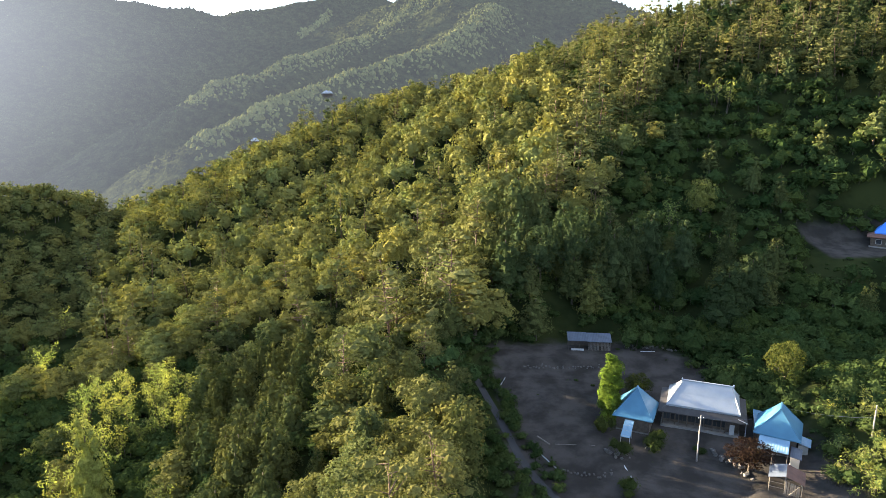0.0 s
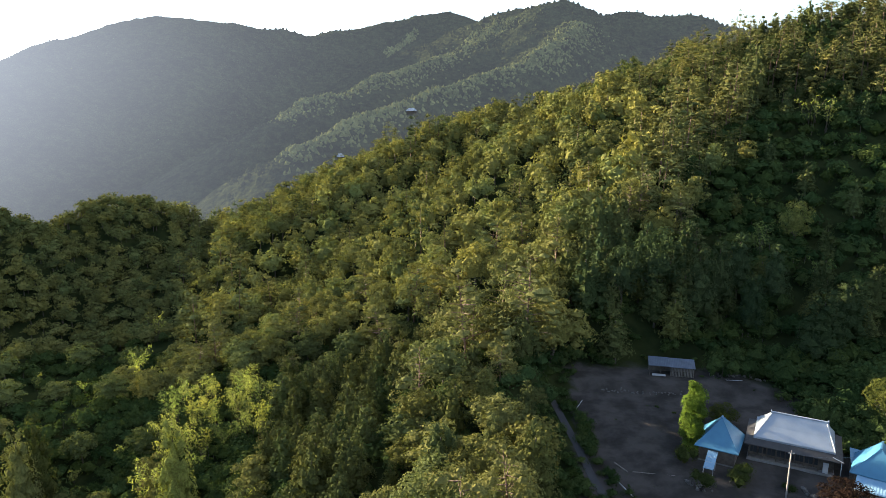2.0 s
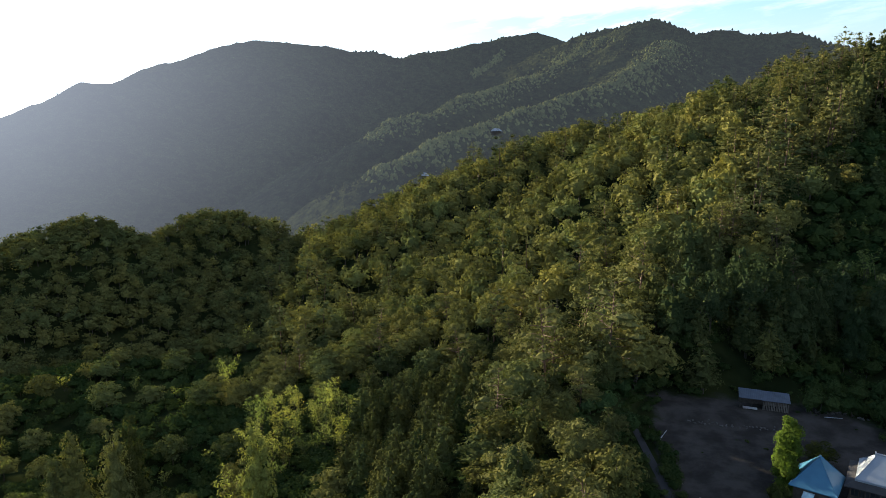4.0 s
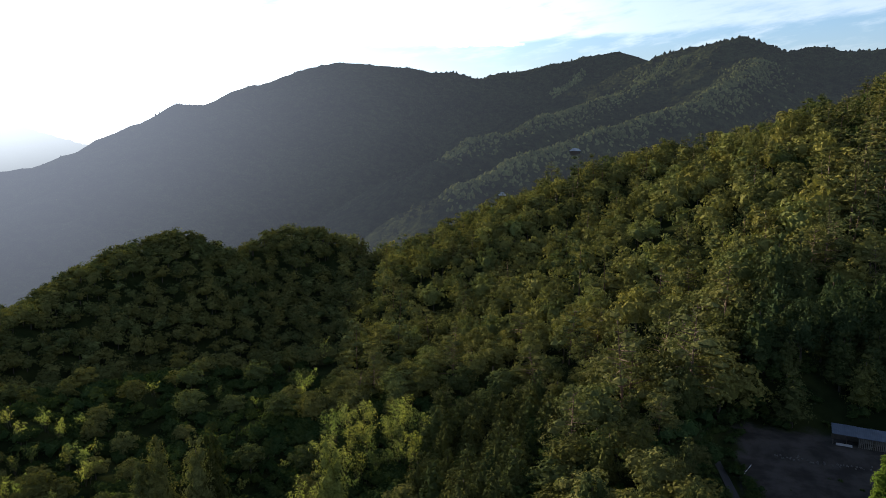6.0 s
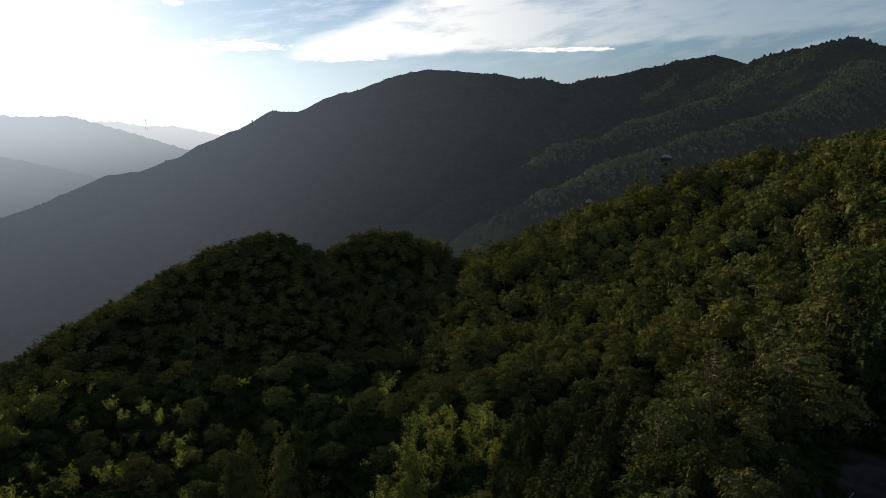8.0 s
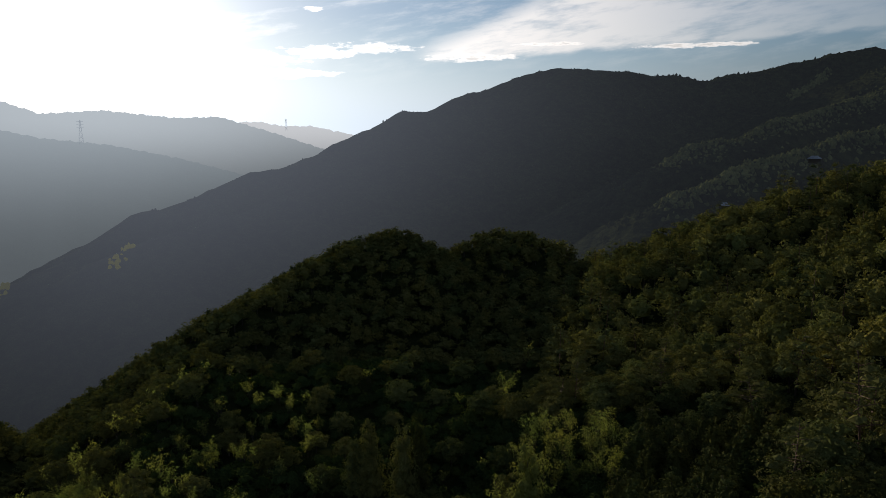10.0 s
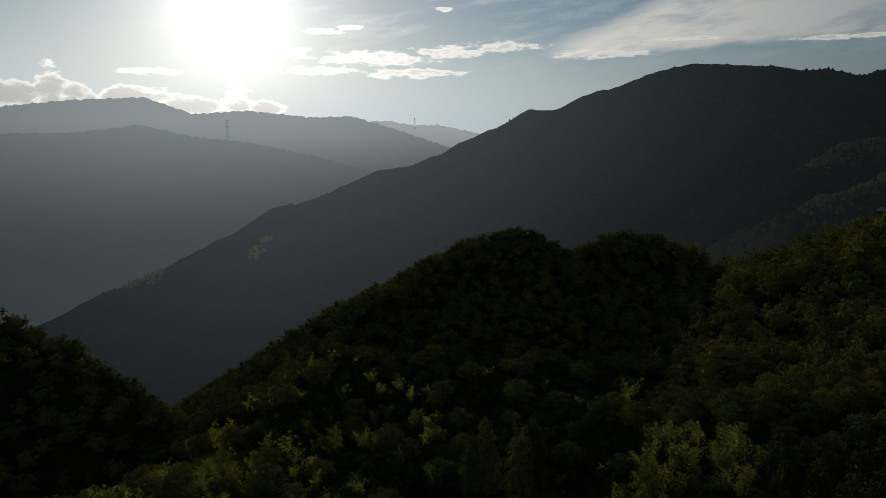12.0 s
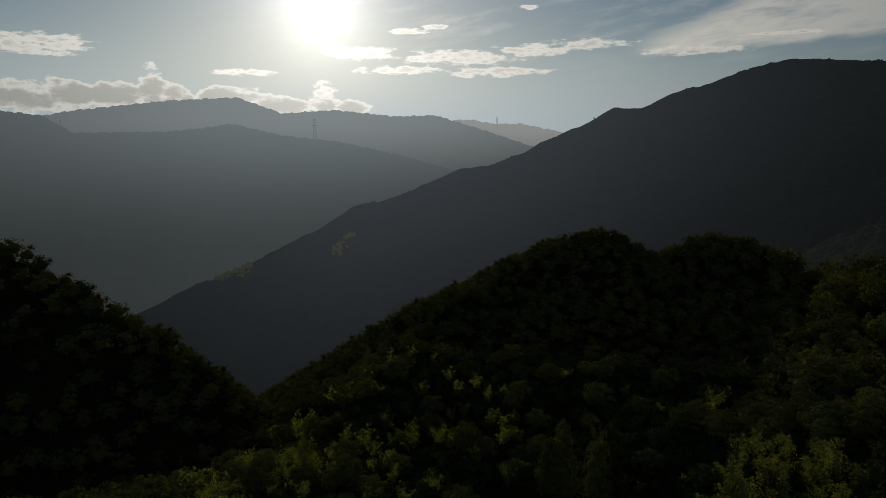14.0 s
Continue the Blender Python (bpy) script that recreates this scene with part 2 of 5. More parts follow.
BARK = plain_material("bark", (0.030, 0.024, 0.018), (0.070, 0.055, 0.042), 3.0, 0.95, bump=0.6)
RED_BARK = plain_material("pine_bark", (0.050, 0.030, 0.021), (0.105, 0.065, 0.046), 3.0, 0.95, bump=0.6)
FLOOR = ground_material()
MOUNTAIN = distant_material("far_forest_haze_glow", (0.010, 0.014, 0.007), (0.040, 0.047, 0.019), 0.09, (0.67, 0.75, 0.87), 0.009, 0.12, 9.0)
# lighter copy of the mountain's forest: sunlight on the ridges put into the colour
RIDGE_CROWN = distant_material("ridge_crowns_painted_lit", (0.050, 0.060, 0.022), (0.145, 0.15, 0.056), 0.09, (0.67, 0.75, 0.87), 0.009, 0.11, 9.0)
# the ranges' paleness is haze painted on as emission
RANGE_NEAR = distant_material("near_range_haze_glow", (0.02, 0.03, 0.02), (0.05, 0.06, 0.04), 0.02, (0.66, 0.75, 0.78), 0.112, 0.26, 12.0)
RANGE_FAR = distant_material("far_range_haze_glow", (0.02, 0.03, 0.03), (0.05, 0.06, 0.05), 0.015, (0.70, 0.77, 0.78), 0.16, 0.32, 14.0)
RANGE_LAST = distant_material("last_range_haze_glow", (0.02, 0.03, 0.03), (0.05, 0.06, 0.05), 0.015, (0.78, 0.80, 0.78), 0.38, 0.16)

# ---- the land ----
rng = np.random.default_rng(7)


def bumps(x, y, size, seed=0.0):
    """Smooth unevenness of about -1 to 1 from a few crossed waves, for arrays."""
    s = 6.2831853 / size
    return (np.sin(s * (0.92 * x + 0.39 * y) + seed) + np.sin(s * (-0.53 * x + 1.13 * y) * 1.31 + 2.1 * seed + 1.0)
            + np.sin(s * (1.21 * x - 0.83 * y) * 1.73 + 0.7 * seed + 2.0)
            + 0.6 * np.sin(s * (0.3 * x + 1.0 * y) * 2.9 + seed * 1.7) + 0.6 * np.sin(s * (1.1 * x - 0.2 * y) * 3.3 + seed * 0.3)) / 3.2


# Ridges as (bearing, distance, ground height); each falls away to both sides at its slope.
RIDGES = [
    # the wooded hill behind the farm
    (0.50, 7, [(-26, 300, -14), (-20.7, 300, -8), (-13.2, 300, 11), (-8.8, 310, 28), (-1.5, 320, 40), (4.7, 320, 46),
               (8.6, 315, 51), (11.4, 310, 60), (14.5, 310, 69), (20.5, 320, 78), (26, 335, 87), (38, 370, 98), (60, 420, 100)]),
    # its spur, which comes down towards the farmyard
    (0.50, 7, [(20, 300, 58), (18.1, 270, 47), (12.1, 215, 28.5), (8.2, 180, 16.5), (4.6, 132, 7), (1.5, 98, 3), (1.0, 62, 2), (10, 25, 0)]),
    # the twin knoll and the spur that falls from it
    (0.64, 5, [(-27, 350, -22), (-30.5, 350, 2), (-33.2, 347, 1), (-36.4, 340, -9), (-38.5, 328, -4), (-41.2, 320, 7), (-44.3, 310, 4),
               (-48.6, 285, -5), (-52.7, 260, -11)]),
    (0.72, 5, [(-52.7, 260, -12), (-58, 215, -21), (-63.8, 175, -24), (-69, 145, -22), (-74, 122, -18), (-100, 80, -14)]),
    # the dark hill across the ravine
    (1.25, 12, [(-110, 330, 70), (-93, 270, 34), (-86.6, 260, 14), (-83.4, 255, 2), (-79.8, 250, -9), (-76, 245, -25), (-71.9, 240, -46), (-68, 236, -76)]),
    (1.2, 12, [(-92, 420, 14), (-84, 400, -22), (-79, 385, -46), (-75, 370, -66), (-71, 360, -105)]),
]
MOUNTAINS = [
    # the big shaded mountain across the valley
    (0.52, 14, [(-80, 850, -200), (-76, 880, -165), (-72, 900, -126), (-65.3, 950, -96), (-59.4, 1000, -46), (-52, 1080, -7), (-44, 1150, 52), (-40, 1200, 88),
                (-36.5, 1220, 97), (-34.2, 1350, 134), (-30.5, 1390, 170), (-27.9, 1400, 182), (-23.4, 1420, 172), (-16.7, 1450, 156),
                (-12.8, 1500, 175), (-8.7, 1550, 204), (-6.3, 1600, 218), (-3.5, 1650, 204)]),
    (0.45, 10, [(-42, 1080, 22), (-48, 1000, -16), (-52.3, 960, -44), (-59.6, 880, -68), (-62.6, 850, -112), (-66, 820, -150)]),
    # the mountain behind the hill, with its two lit ridges
    (0.45, 12, [(-4.0, 1260, 166), (-2.9, 1250, 169), (-0.4, 1240, 184), (2.5, 1240, 197), (5.4, 1235, 183), (9.4, 1225, 171), (11.8, 1220, 164), (14.1, 1210, 150), (25, 1200, 130), (45, 1200, 170)]),
    (0.55, 9, [(-1.5, 1190, 152), (-5.1, 1100, 119), (-8.7, 1000, 82), (-13.2, 920, 60), (-17.6, 860, 40), (-20, 830, 12), (-22, 800, -40)]),
    (0.62, 9, [(4, 1100, 140), (0.2, 820, 90), (-6.9, 720, 49), (-11.4, 660, 35), (-15.1, 620, 21), (-17.8, 590, 9), (-20.0, 585, -6), (-22.0, 590, -50), (-24.0, 590, -130)]),
]


def ridge_field(ridges, x, y, base, soft):
    """Height of the land at the arrays x, y: a soft maximum of the base and of every ridge."""
    parts = [base]
    for slope, crest, pts in ridges:
        best = np.full(x.shape, -1e9)
        p = [polar(*q) for q in pts]
        for a, b in zip(p[:-1], p[1:]):
            ex, ey = b.x - a.x, b.y - a.y
            k = np.clip(((x - a.x) * ex + (y - a.y) * ey) / (ex * ex + ey * ey), 0, 1)
            d = np.hypot(x - a.x - k * ex, y - a.y - k * ey)
            best = np.maximum(best, a.z + k * (b.z - a.z) - slope * (np.sqrt(d * d + crest * crest) - crest))
        parts.append(best)
    top = np.max(parts, axis=0)
    return top + soft * np.log(sum(np.exp((q - top) / soft) for q in parts))


def step(v, lo, hi):
    k = np.clip((v - lo) / (hi - lo), 0, 1)
    return k * k * (3 - 2 * k)


def land(x, y):
    """Ground height."""
    x, y = np.asarray(x, float), np.asarray(y, float)
    d = np.hypot(x, y)
    az = np.degrees(np.arctan2(x, np.maximum(y, 25 + 0.2 * np.abs(x))))
    base = np.maximum(-17 - 0.5 * np.maximum(d - 130 - 80 * step(az, -66, -56), 0) * step(az, 5, -25), -195) + 15 * step(az, -25, 10)
    base = base + 4 * bumps(x, y, 160, 1.0)
    z = ridge_field(RIDGES, x, y, base, 4.0) + ridge_lumps(x, y)
    # slope behind the farm
    back = 138 - 24 * step(az, 19, 27)
    hang = (0.12 + 0.05 * step(az, 19, 27)) * (d - back) - 200 * step(az, 14, 2)
    z = np.maximum(z, np.where(d < 330, hang, -200))
    # the farmyard: level, and the terrace of the second house
    yard = step(az, -1, 3.5) * step(d, back + 4, back - 4) * step(d, 10, 40)
    z = z * (1 - yard) + yard * YARD_Z(x, y)
    terrace = np.exp(-(((x - 104) / 22) ** 4) - (((y - 158) / 14) ** 4))
    z = z * (1 - terrace) + terrace * 13.0
    z = z + 5.2 * np.exp(-(((x - 69) / 14) ** 4) - (((y - 92) / 17) ** 4))
    far = step(d, 430, 700)
    return z * (1 - far) + far * np.minimum(z, valley(d))


def valley(d):
    """The valley floor falls away with the distance."""
    return -200 - 0.35 * np.clip(d - 850, 0, 900)


def ridge_lumps(x, y):
    return 1.6 * bumps(x, y, 90, 0.5) + 0.4 * bumps(x, y, 31, 2.0)


FIELD = [(25.6, 85.0), (34.0, 95.0), (40.2, 92.3), (42.6, 86.5), (42.9, 83.2), (38.0, 78.5), (27, 79)]


def inside(poly, x, y):
    """How far inside a clockwise outline the places lie (negative: outside)."""
    best = np.full(np.shape(x), 1e9)
    for (ax, ay), (bx, by) in zip(poly, poly[1:] + poly[:1]):
        L = math.hypot(bx - ax, by - ay)
        best = np.minimum(best, ((x - ax) * (by - ay) - (y - ay) * (bx - ax)) / L)
    return best


def YARD_Z(x, y):
    """The yard lies level, the field half a metre lower, the strip behind it higher."""
    z = -0.55 * step(inside(FIELD, x, y), -0.4, 0.5)
    z = z + 0.9 * step(y - 0.03 * x, 121.0, 122.6)
    z = z - 0.9 * step(x - (22.5 - 0.12 * (y - 80)) + 0.30 * (y - 95) , 0.5, -3.0) * step(y, 116, 104)
    return z + 0.06 * bumps(x, y, 9, 0.4)


def quad_mesh(name, verts, quads, mats, index=None, tone=None, smooth=False):
    me = bpy.data.meshes.new(name)
    verts, quads = np.asarray(verts, np.float32), np.asarray(quads, np.int32)
    me.vertices.add(len(verts))
    me.vertices.foreach_set("co", verts.ravel())
    corners = (quads >= 0).sum(1)  # a fourth corner of -1 makes a triangle
    me.loops.add(int(corners.sum()))
    me.loops.foreach_set("vertex_index", quads[quads >= 0])
    me.polygons.add(len(quads))
    me.polygons.foreach_set("loop_start", (np.cumsum(corners) - corners).astype(np.int32))
    if index is not None:
        me.polygons.foreach_set("material_index", np.asarray(index, np.int32))
    me.update(calc_edges=True)
    me.polygons.foreach_set("use_smooth", np.full(len(quads), smooth))
    if tone is not None:
        me.attributes.new("tone", "FLOAT", "FACE").data.foreach_set("value", np.asarray(tone, np.float32))
    for m in mats:
        me.materials.append(m)
    me.validate()
    return me


def grid_mesh(name, xs, ys, height, mat):
    X, Y = np.meshgrid(xs, ys)
    Z = height(X, Y)
    n = len(xs)
    i = (np.arange(len(ys) - 1)[:, None] * n + np.arange(n - 1)[None, :]).ravel()
    return quad_mesh(name, np.stack([X, Y, Z], -1).reshape(-1, 3), np.stack([i, i + 1, i + n + 1, i + n], 1), [mat], smooth=True)


def axis(lo, hi, fine, reach, grow=0.055):
    """Grid lines: close together from lo to hi, and ever wider outside."""
    out = list(np.arange(lo, hi + 0.1, fine))
    for sign, start in ((-1, lo), (1, hi)):
        p, w = start, fine
        while abs(p) < reach:
            w *= 1 + grow
            p += sign * w
            out.append(p)
    return np.array(sorted(out))


ground = tagged(new("ground", grid_mesh("ground", axis(2, 74, 1.0, 4700), axis(76, 140, 1.0, 4700), land, FLOOR)), "hilly forest floor with dark soil and undergrowth", "ground", kind="structure")


def mountain_height(x, y):
    d = np.hypot(x, y)
    base = valley(d) - 6
    z = ridge_field(MOUNTAINS, x, y, base, 7.0)
    z = z + 7 * bumps(x, y, 260, 3.0) * step(z, -150, -60) + 3.5 * bumps(x, y, 90, 1.3) + 2.0 * np.abs(bumps(x, y, 34, 4.0))
    return z - 160 * step(d, 500, 390)


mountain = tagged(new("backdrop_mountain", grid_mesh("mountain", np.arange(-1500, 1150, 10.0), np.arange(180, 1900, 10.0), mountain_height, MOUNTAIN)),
                  "high forested mountain across the valley, evening haze painted on as glow", "mountain", kind="structure")


def range_mesh(name, pts, mat, depth, drop):
    """A far range: a ridge line with its slopes falling to the front and to the back."""
    az = np.array([q[0] for q in pts], float)
    a = np.arange(az.min(), az.max(), 0.12)
    d = np.interp(a, az, [q[1] for q in pts])
    z = np.interp(a, az, [q[2] for q in pts])
    z = z + d * 0.00045 * (np.sin(a * 5.1) + np.sin(a * 11.7 + 1) + 0.7 * np.sin(a * 23.9 + 2) + 0.5 * np.sin(a * 61 + 1) + 0.35 * np.sin(a * 97))
    rows = np.concatenate([np.linspace(-1, 0, 22), np.linspace(0.08, 0.5, 4)])
    V = []
    for r in rows:
        dd = d + r * depth
        gul = drop * 0.06 * (np.sin(a * 0.9 + 2.5 * r) + 0.6 * np.sin(a * 2.1 - 4 * r + 1)) * (-r)
        zz = z - drop * np.abs(r) ** 0.9 + gul
        V.append(np.stack([dd * np.sin(np.radians(a)), dd * np.cos(np.radians(a)), zz], 1))
    n = len(a)
    i = (np.arange(len(rows) - 1)[:, None] * n + np.arange(n - 1)[None, :]).ravel()
    return quad_mesh(name, np.concatenate(V), np.stack([i, i + 1, i + n + 1, i + n], 1), [mat], smooth=True)


def el_z(d, el):
    return EYE_Z + d * math.tan(radians(el))


def range_pts(d, pts):
    return [(az, d, el_z(d, el)) for az, el in pts]


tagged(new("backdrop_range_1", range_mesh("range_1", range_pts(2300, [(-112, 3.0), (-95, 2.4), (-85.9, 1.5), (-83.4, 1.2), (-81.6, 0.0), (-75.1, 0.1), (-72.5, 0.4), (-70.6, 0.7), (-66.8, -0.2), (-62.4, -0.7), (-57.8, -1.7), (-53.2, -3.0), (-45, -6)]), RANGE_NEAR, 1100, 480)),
       "wooded mountain range with blue evening haze painted on as glow", "mountain", kind="structure")
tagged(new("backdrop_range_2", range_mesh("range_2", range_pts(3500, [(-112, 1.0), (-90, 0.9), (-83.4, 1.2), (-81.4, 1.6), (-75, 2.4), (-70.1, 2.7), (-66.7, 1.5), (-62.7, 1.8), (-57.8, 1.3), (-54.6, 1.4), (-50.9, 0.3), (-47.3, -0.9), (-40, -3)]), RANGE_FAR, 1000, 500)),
       "far mountain range, pale blue from painted-on haze glow", "mountain", kind="structure")
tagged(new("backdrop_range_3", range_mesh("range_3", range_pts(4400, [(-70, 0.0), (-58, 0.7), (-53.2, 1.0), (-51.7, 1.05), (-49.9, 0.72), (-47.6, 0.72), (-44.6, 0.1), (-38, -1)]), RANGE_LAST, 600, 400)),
       "farthest mountain range, very pale from painted-on haze glow", "mountain", kind="structure")

# ---- plants ----
SCALE_OF = {"near": 0.19, "mid": 0.29, "far": 0.46, "coarse": 0.53}
CARDS = {"near": 2600, "mid": 1000, "far": 310, "coarse": 150}


def cards(P, Nrm, length, width, r, droop=0.0):
    """Small pointed leaf sprays at the points P, each roughly facing along Nrm."""
    n = len(P)
    Nrm = Nrm / np.linalg.norm(Nrm, axis=1)[:, None]
    t = r.normal(size=(n, 3))
    t[:, 2] -= droop
    t -= (t * Nrm).sum(1)[:, None] * Nrm
    t /= np.linalg.norm(t, axis=1)[:, None] + 1e-9
    b = np.cross(Nrm, t)
    L = (length * r.uniform(0.65, 1.3, n))[:, None]
    W = (width * r.uniform(0.7, 1.25, n))[:, None]
    fold = Nrm * (W * 0.25)
    return np.stack([P - t * L * 0.5 + b * W * 0.55, P - t * L * 0.4 - b * W * 0.55, P + t * L * 0.6 - fold], 1)


def ball(c, rad, seg=6, ring=4, rough=None):
    """A coarse, lumpy closed body of quads: the leafy heart of a crown."""
    th = np.linspace(0, 2 * np.pi, seg, endpoint=False)
    ph = np.linspace(0.12, np.pi - 0.12, ring)
    V = np.array([[math.sin(p) * math.cos(t), math.sin(p) * math.sin(t), math.cos(p)] for p in ph for t in th])
    if rough is not None:
        V = V * rough.uniform(0.70, 1.22, (len(V), 1))
    Q = [[i * seg + j, (i + 1) * seg + j, (i + 1) * seg + (j + 1) % seg, i * seg + (j + 1) % seg] for i in range(ring - 1) for j in range(seg)]
    return V * rad + c, np.array(Q)


def tube(path, radii, seg=5):
    """A tapered limb along the path."""
    V, Q = [], []
    path = [np.array(p, float) for p in path]
    for i, (p, rad) in enumerate(zip(path, radii)):
        way = path[min(i + 1, len(path) - 1)] - path[max(i - 1, 0)]
        way = way / np.linalg.norm(way)
        a = np.cross(way, (0.3, 0.9, 0.1))
        a /= np.linalg.norm(a)
        b = np.cross(way, a)
        for k in range(seg):
            w = 2 * np.pi * k / seg
            V.append(p + rad * (a * math.cos(w) + b * math.sin(w)))
    for i in range(len(path) - 1):
        for k in range(seg):
            Q.append([i * seg + k, i * seg + (k + 1) % seg, (i + 1) * seg + (k + 1) % seg, (i + 1) * seg + k])
    return np.array(V), np.array(Q)


def join(pieces):
    V, Q, n = [], [], 0
    for v, q in pieces:
        V.append(v)
        q = np.asarray(q)
        Q.append(np.where(q < 0, -1, q + n))
        n += len(v)
    return np.concatenate(V), np.concatenate(Q)


def card_piece(C):
    k = C.shape[1]
    q = np.full((len(C), 4), -1)
    q[:, :k] = np.arange(len(C) * k).reshape(-1, k)
    return C.reshape(-1, 3), q


def lobed(lobes, n, length, width, r, up=0.15, jit=0.5, droop=0.0):
    """Leaf sprays over the outer faces of a heap of rounded lobes (x, y, z, radius, flatness)."""
    lobes = np.array(lobes)
    w = lobes[:, 3] ** 2
    k = r.choice(len(lobes), size=n * 3, p=w / w.sum())
    D = r.normal(size=(n * 3, 3))
    D /= np.linalg.norm(D, axis=1)[:, None]
    D[:, 2] = np.where(D[:, 2] < -0.6, -D[:, 2], D[:, 2])
    S = np.stack([lobes[k, 3], lobes[k, 3], lobes[k, 3] * lobes[k, 4]], 1)
    P = lobes[k, :3] + D * S * r.uniform(0.80, 1.10, (n * 3, 1))
    ok = np.ones(n * 3, bool)
    for i, (x, y, z, rad, fl) in enumerate(lobes):
        q = (P - (x, y, z)) / (rad, rad, rad * fl)
        ok &= (k == i) | ((q ** 2).sum(1) > 0.62)
    P, D = P[ok][:n], D[ok][:n]
    return cards(P, D + r.normal(size=P.shape) * jit * 0.6 + np.array([0, 0, up]), length, width, r, droop)


def broadleaf(lod, r):
    """A tall rounded crown heaped up of many small leafy lobes."""
    s, n = SCALE_OF[lod], CARDS[lod]
    m = {"near": 24, "mid": 18, "far": 13, "coarse": 7}[lod]
    lobes = []
    for i in range(m):
        h = 1 - 1.8 * (i + 0.5) / m
        a, q = 2.39996 * i + r.uniform(-0.35, 0.35), math.sqrt(1 - h * h) * r.uniform(0.78, 1.08)
        rad = (1.08 if m > 12 else 1.5) * r.uniform(0.7, 1.25)
        lobes.append((2.7 * q * math.cos(a), 2.7 * q * math.sin(a), 5.3 + 2.65 * h * r.uniform(0.85, 1.15), rad, r.uniform(0.7, 0.95)))
    leaves = [card_piece(lobed(lobes, n, s * 1.4, s * 1.0, r, jit=0.65))]
    for x, y, z, rad, fl in lobes[::1 if lod in ("near", "mid") else 2]:
        leaves.append(ball(np.array((x, y, z)), np.array((rad, rad, rad * fl)) * (0.35 if lod == "near" else 0.58), 5 if lod in ("near", "mid") else 4, 3, r))
    core = 1.55 if lod == "near" else 1.95
    leaves.append(ball(np.array((0, 0, 5.0)), np.array((core, core, core)), 8, 6, r))
    if lod in ("far", "coarse"):
        return join(leaves), tube([(0, 0, -1.0), (0, 0, 5.0)], [0.22, 0.1], 3)
    wood = [tube([(0, 0, -1.0), (0.1, 0.05, 2.4), (0.05, 0.1, 4.0), (0, 0, 5.5)], [0.20, 0.15, 0.10, 0.03])]
    if lod == "near":
        wood += [tube([(0, 0, 1.9 + 0.3 * i), (0.5 * x, 0.5 * y, 0.5 * (z + 2.4)), (x, y, z)], [0.10, 0.07, 0.02], 4) for i, (x, y, z, _, _) in enumerate(lobes[8:20:3])]
    return join(leaves), join(wood)


def pine(lod, r):
    """A leaning trunk with flat, separate tiers of needles, wider below, and a rounded top."""
    s, n = SCALE_OF[lod], int(CARDS[lod] * 1.1)
    lean = r.normal(size=2) * 0.6
    wood = [tube([(0, 0, -1), (lean[0] * 0.3, lean[1] * 0.3, 4), (lean[0] * 0.8, lean[1] * 0.8, 8.5), (lean[0], lean[1], 11.5)], [0.18, 0.14, 0.07, 0.02])]
    lobes, z, i = [], 3.4, 0
    while z < 11.6:
        k = (z - 3.4) / 8.6
        reach = 3.3 * (1 - k) ** 0.5 + 0.6
        for j in range(3 if k < 0.7 else 2):
            a = 2.4 * i + 2.1 * j + r.uniform(-0.4, 0.4)
            q = reach * r.uniform(0.45, 0.95)
            x, y = lean[0] * k + q * math.cos(a), lean[1] * k + q * math.sin(a)
            zz = z + r.uniform(-0.55, 0.55)
            lobes.append((x, y, zz, (1.9 - 0.8 * k) * r.uniform(0.7, 1.25), r.uniform(0.36, 0.55)))
            if lod in ("near", "mid"):
                wood.append(tube([(lean[0] * k, lean[1] * k, zz - 0.6), (x, y, zz - 0.1)], [0.07, 0.025], 3))
        z += r.uniform(0.8, 1.15)
        i += 1
    lobes.append((lean[0], lean[1], 12.0, 0.9, 0.6))
    leaves = [card_piece(lobed(lobes, n, s * 1.5, s * 0.6, r, up=0.4, jit=0.4))]
    for x, y, zz, rad, fl in lobes[::1 if lod == "near" else 2]:
        leaves.append(ball(np.array((x, y, zz - 0.05)), np.array((rad, rad, rad * fl)) * (0.42 if lod == "near" else 0.6), 5, 3, r))
    return join(leaves), join(wood)


def cedar(lod, r):
    s, n = SCALE_OF[lod], int(CARDS[lod] * 0.8)
    H, B = 10.0, 2.6
    lobes, z, i = [(0, 0, H - 0.5, 0.32, 1.8)], 2.6, 0
    gap = 0.75 if lod == "near" else 1.1
    while z < H - 0.6:
        k = (z - 2.6) / (H - 2.6)
        R = B * (1 - k) ** 0.5
        m = max(3, int(round(5.5 * (1 - k) + 1.5)))
        for j in range(m):
            a = 2 * math.pi * (j + 0.5 * (i % 2)) / m + r.uniform(-0.3, 0.3)
            q = R * r.uniform(0.55, 0.90)
            lobes.append((q * math.cos(a), q * math.sin(a), z + r.uniform(-0.3, 0.3), R * 0.32 + 0.30, 0.95))
        z += gap * r.uniform(0.8, 1.2)
        i += 1
    leaves = [card_piece(lobed(lobes, n, s * 1.15, s * 0.95, r, up=0.35, jit=0.3))]
    for x, y, z, rad, fl in lobes[1::2]:
        leaves.append(ball(np.array((x, y, z)) * (0.8, 0.8, 1), np.array((rad, rad, rad)) * 0.8, 5, 3, r))
    leaves.append(tube([(0, 0, 1.8), (0, 0, 3.2), (0, 0, 6.0), (0, 0, H - 2.0)], [B * 0.3, B * 0.42, B * 0.30, 0.1], 7))
    return join(leaves), tube([(0, 0, -1), (0, 0, 4), (0, 0, 8.5)], [0.22, 0.17, 0.05])


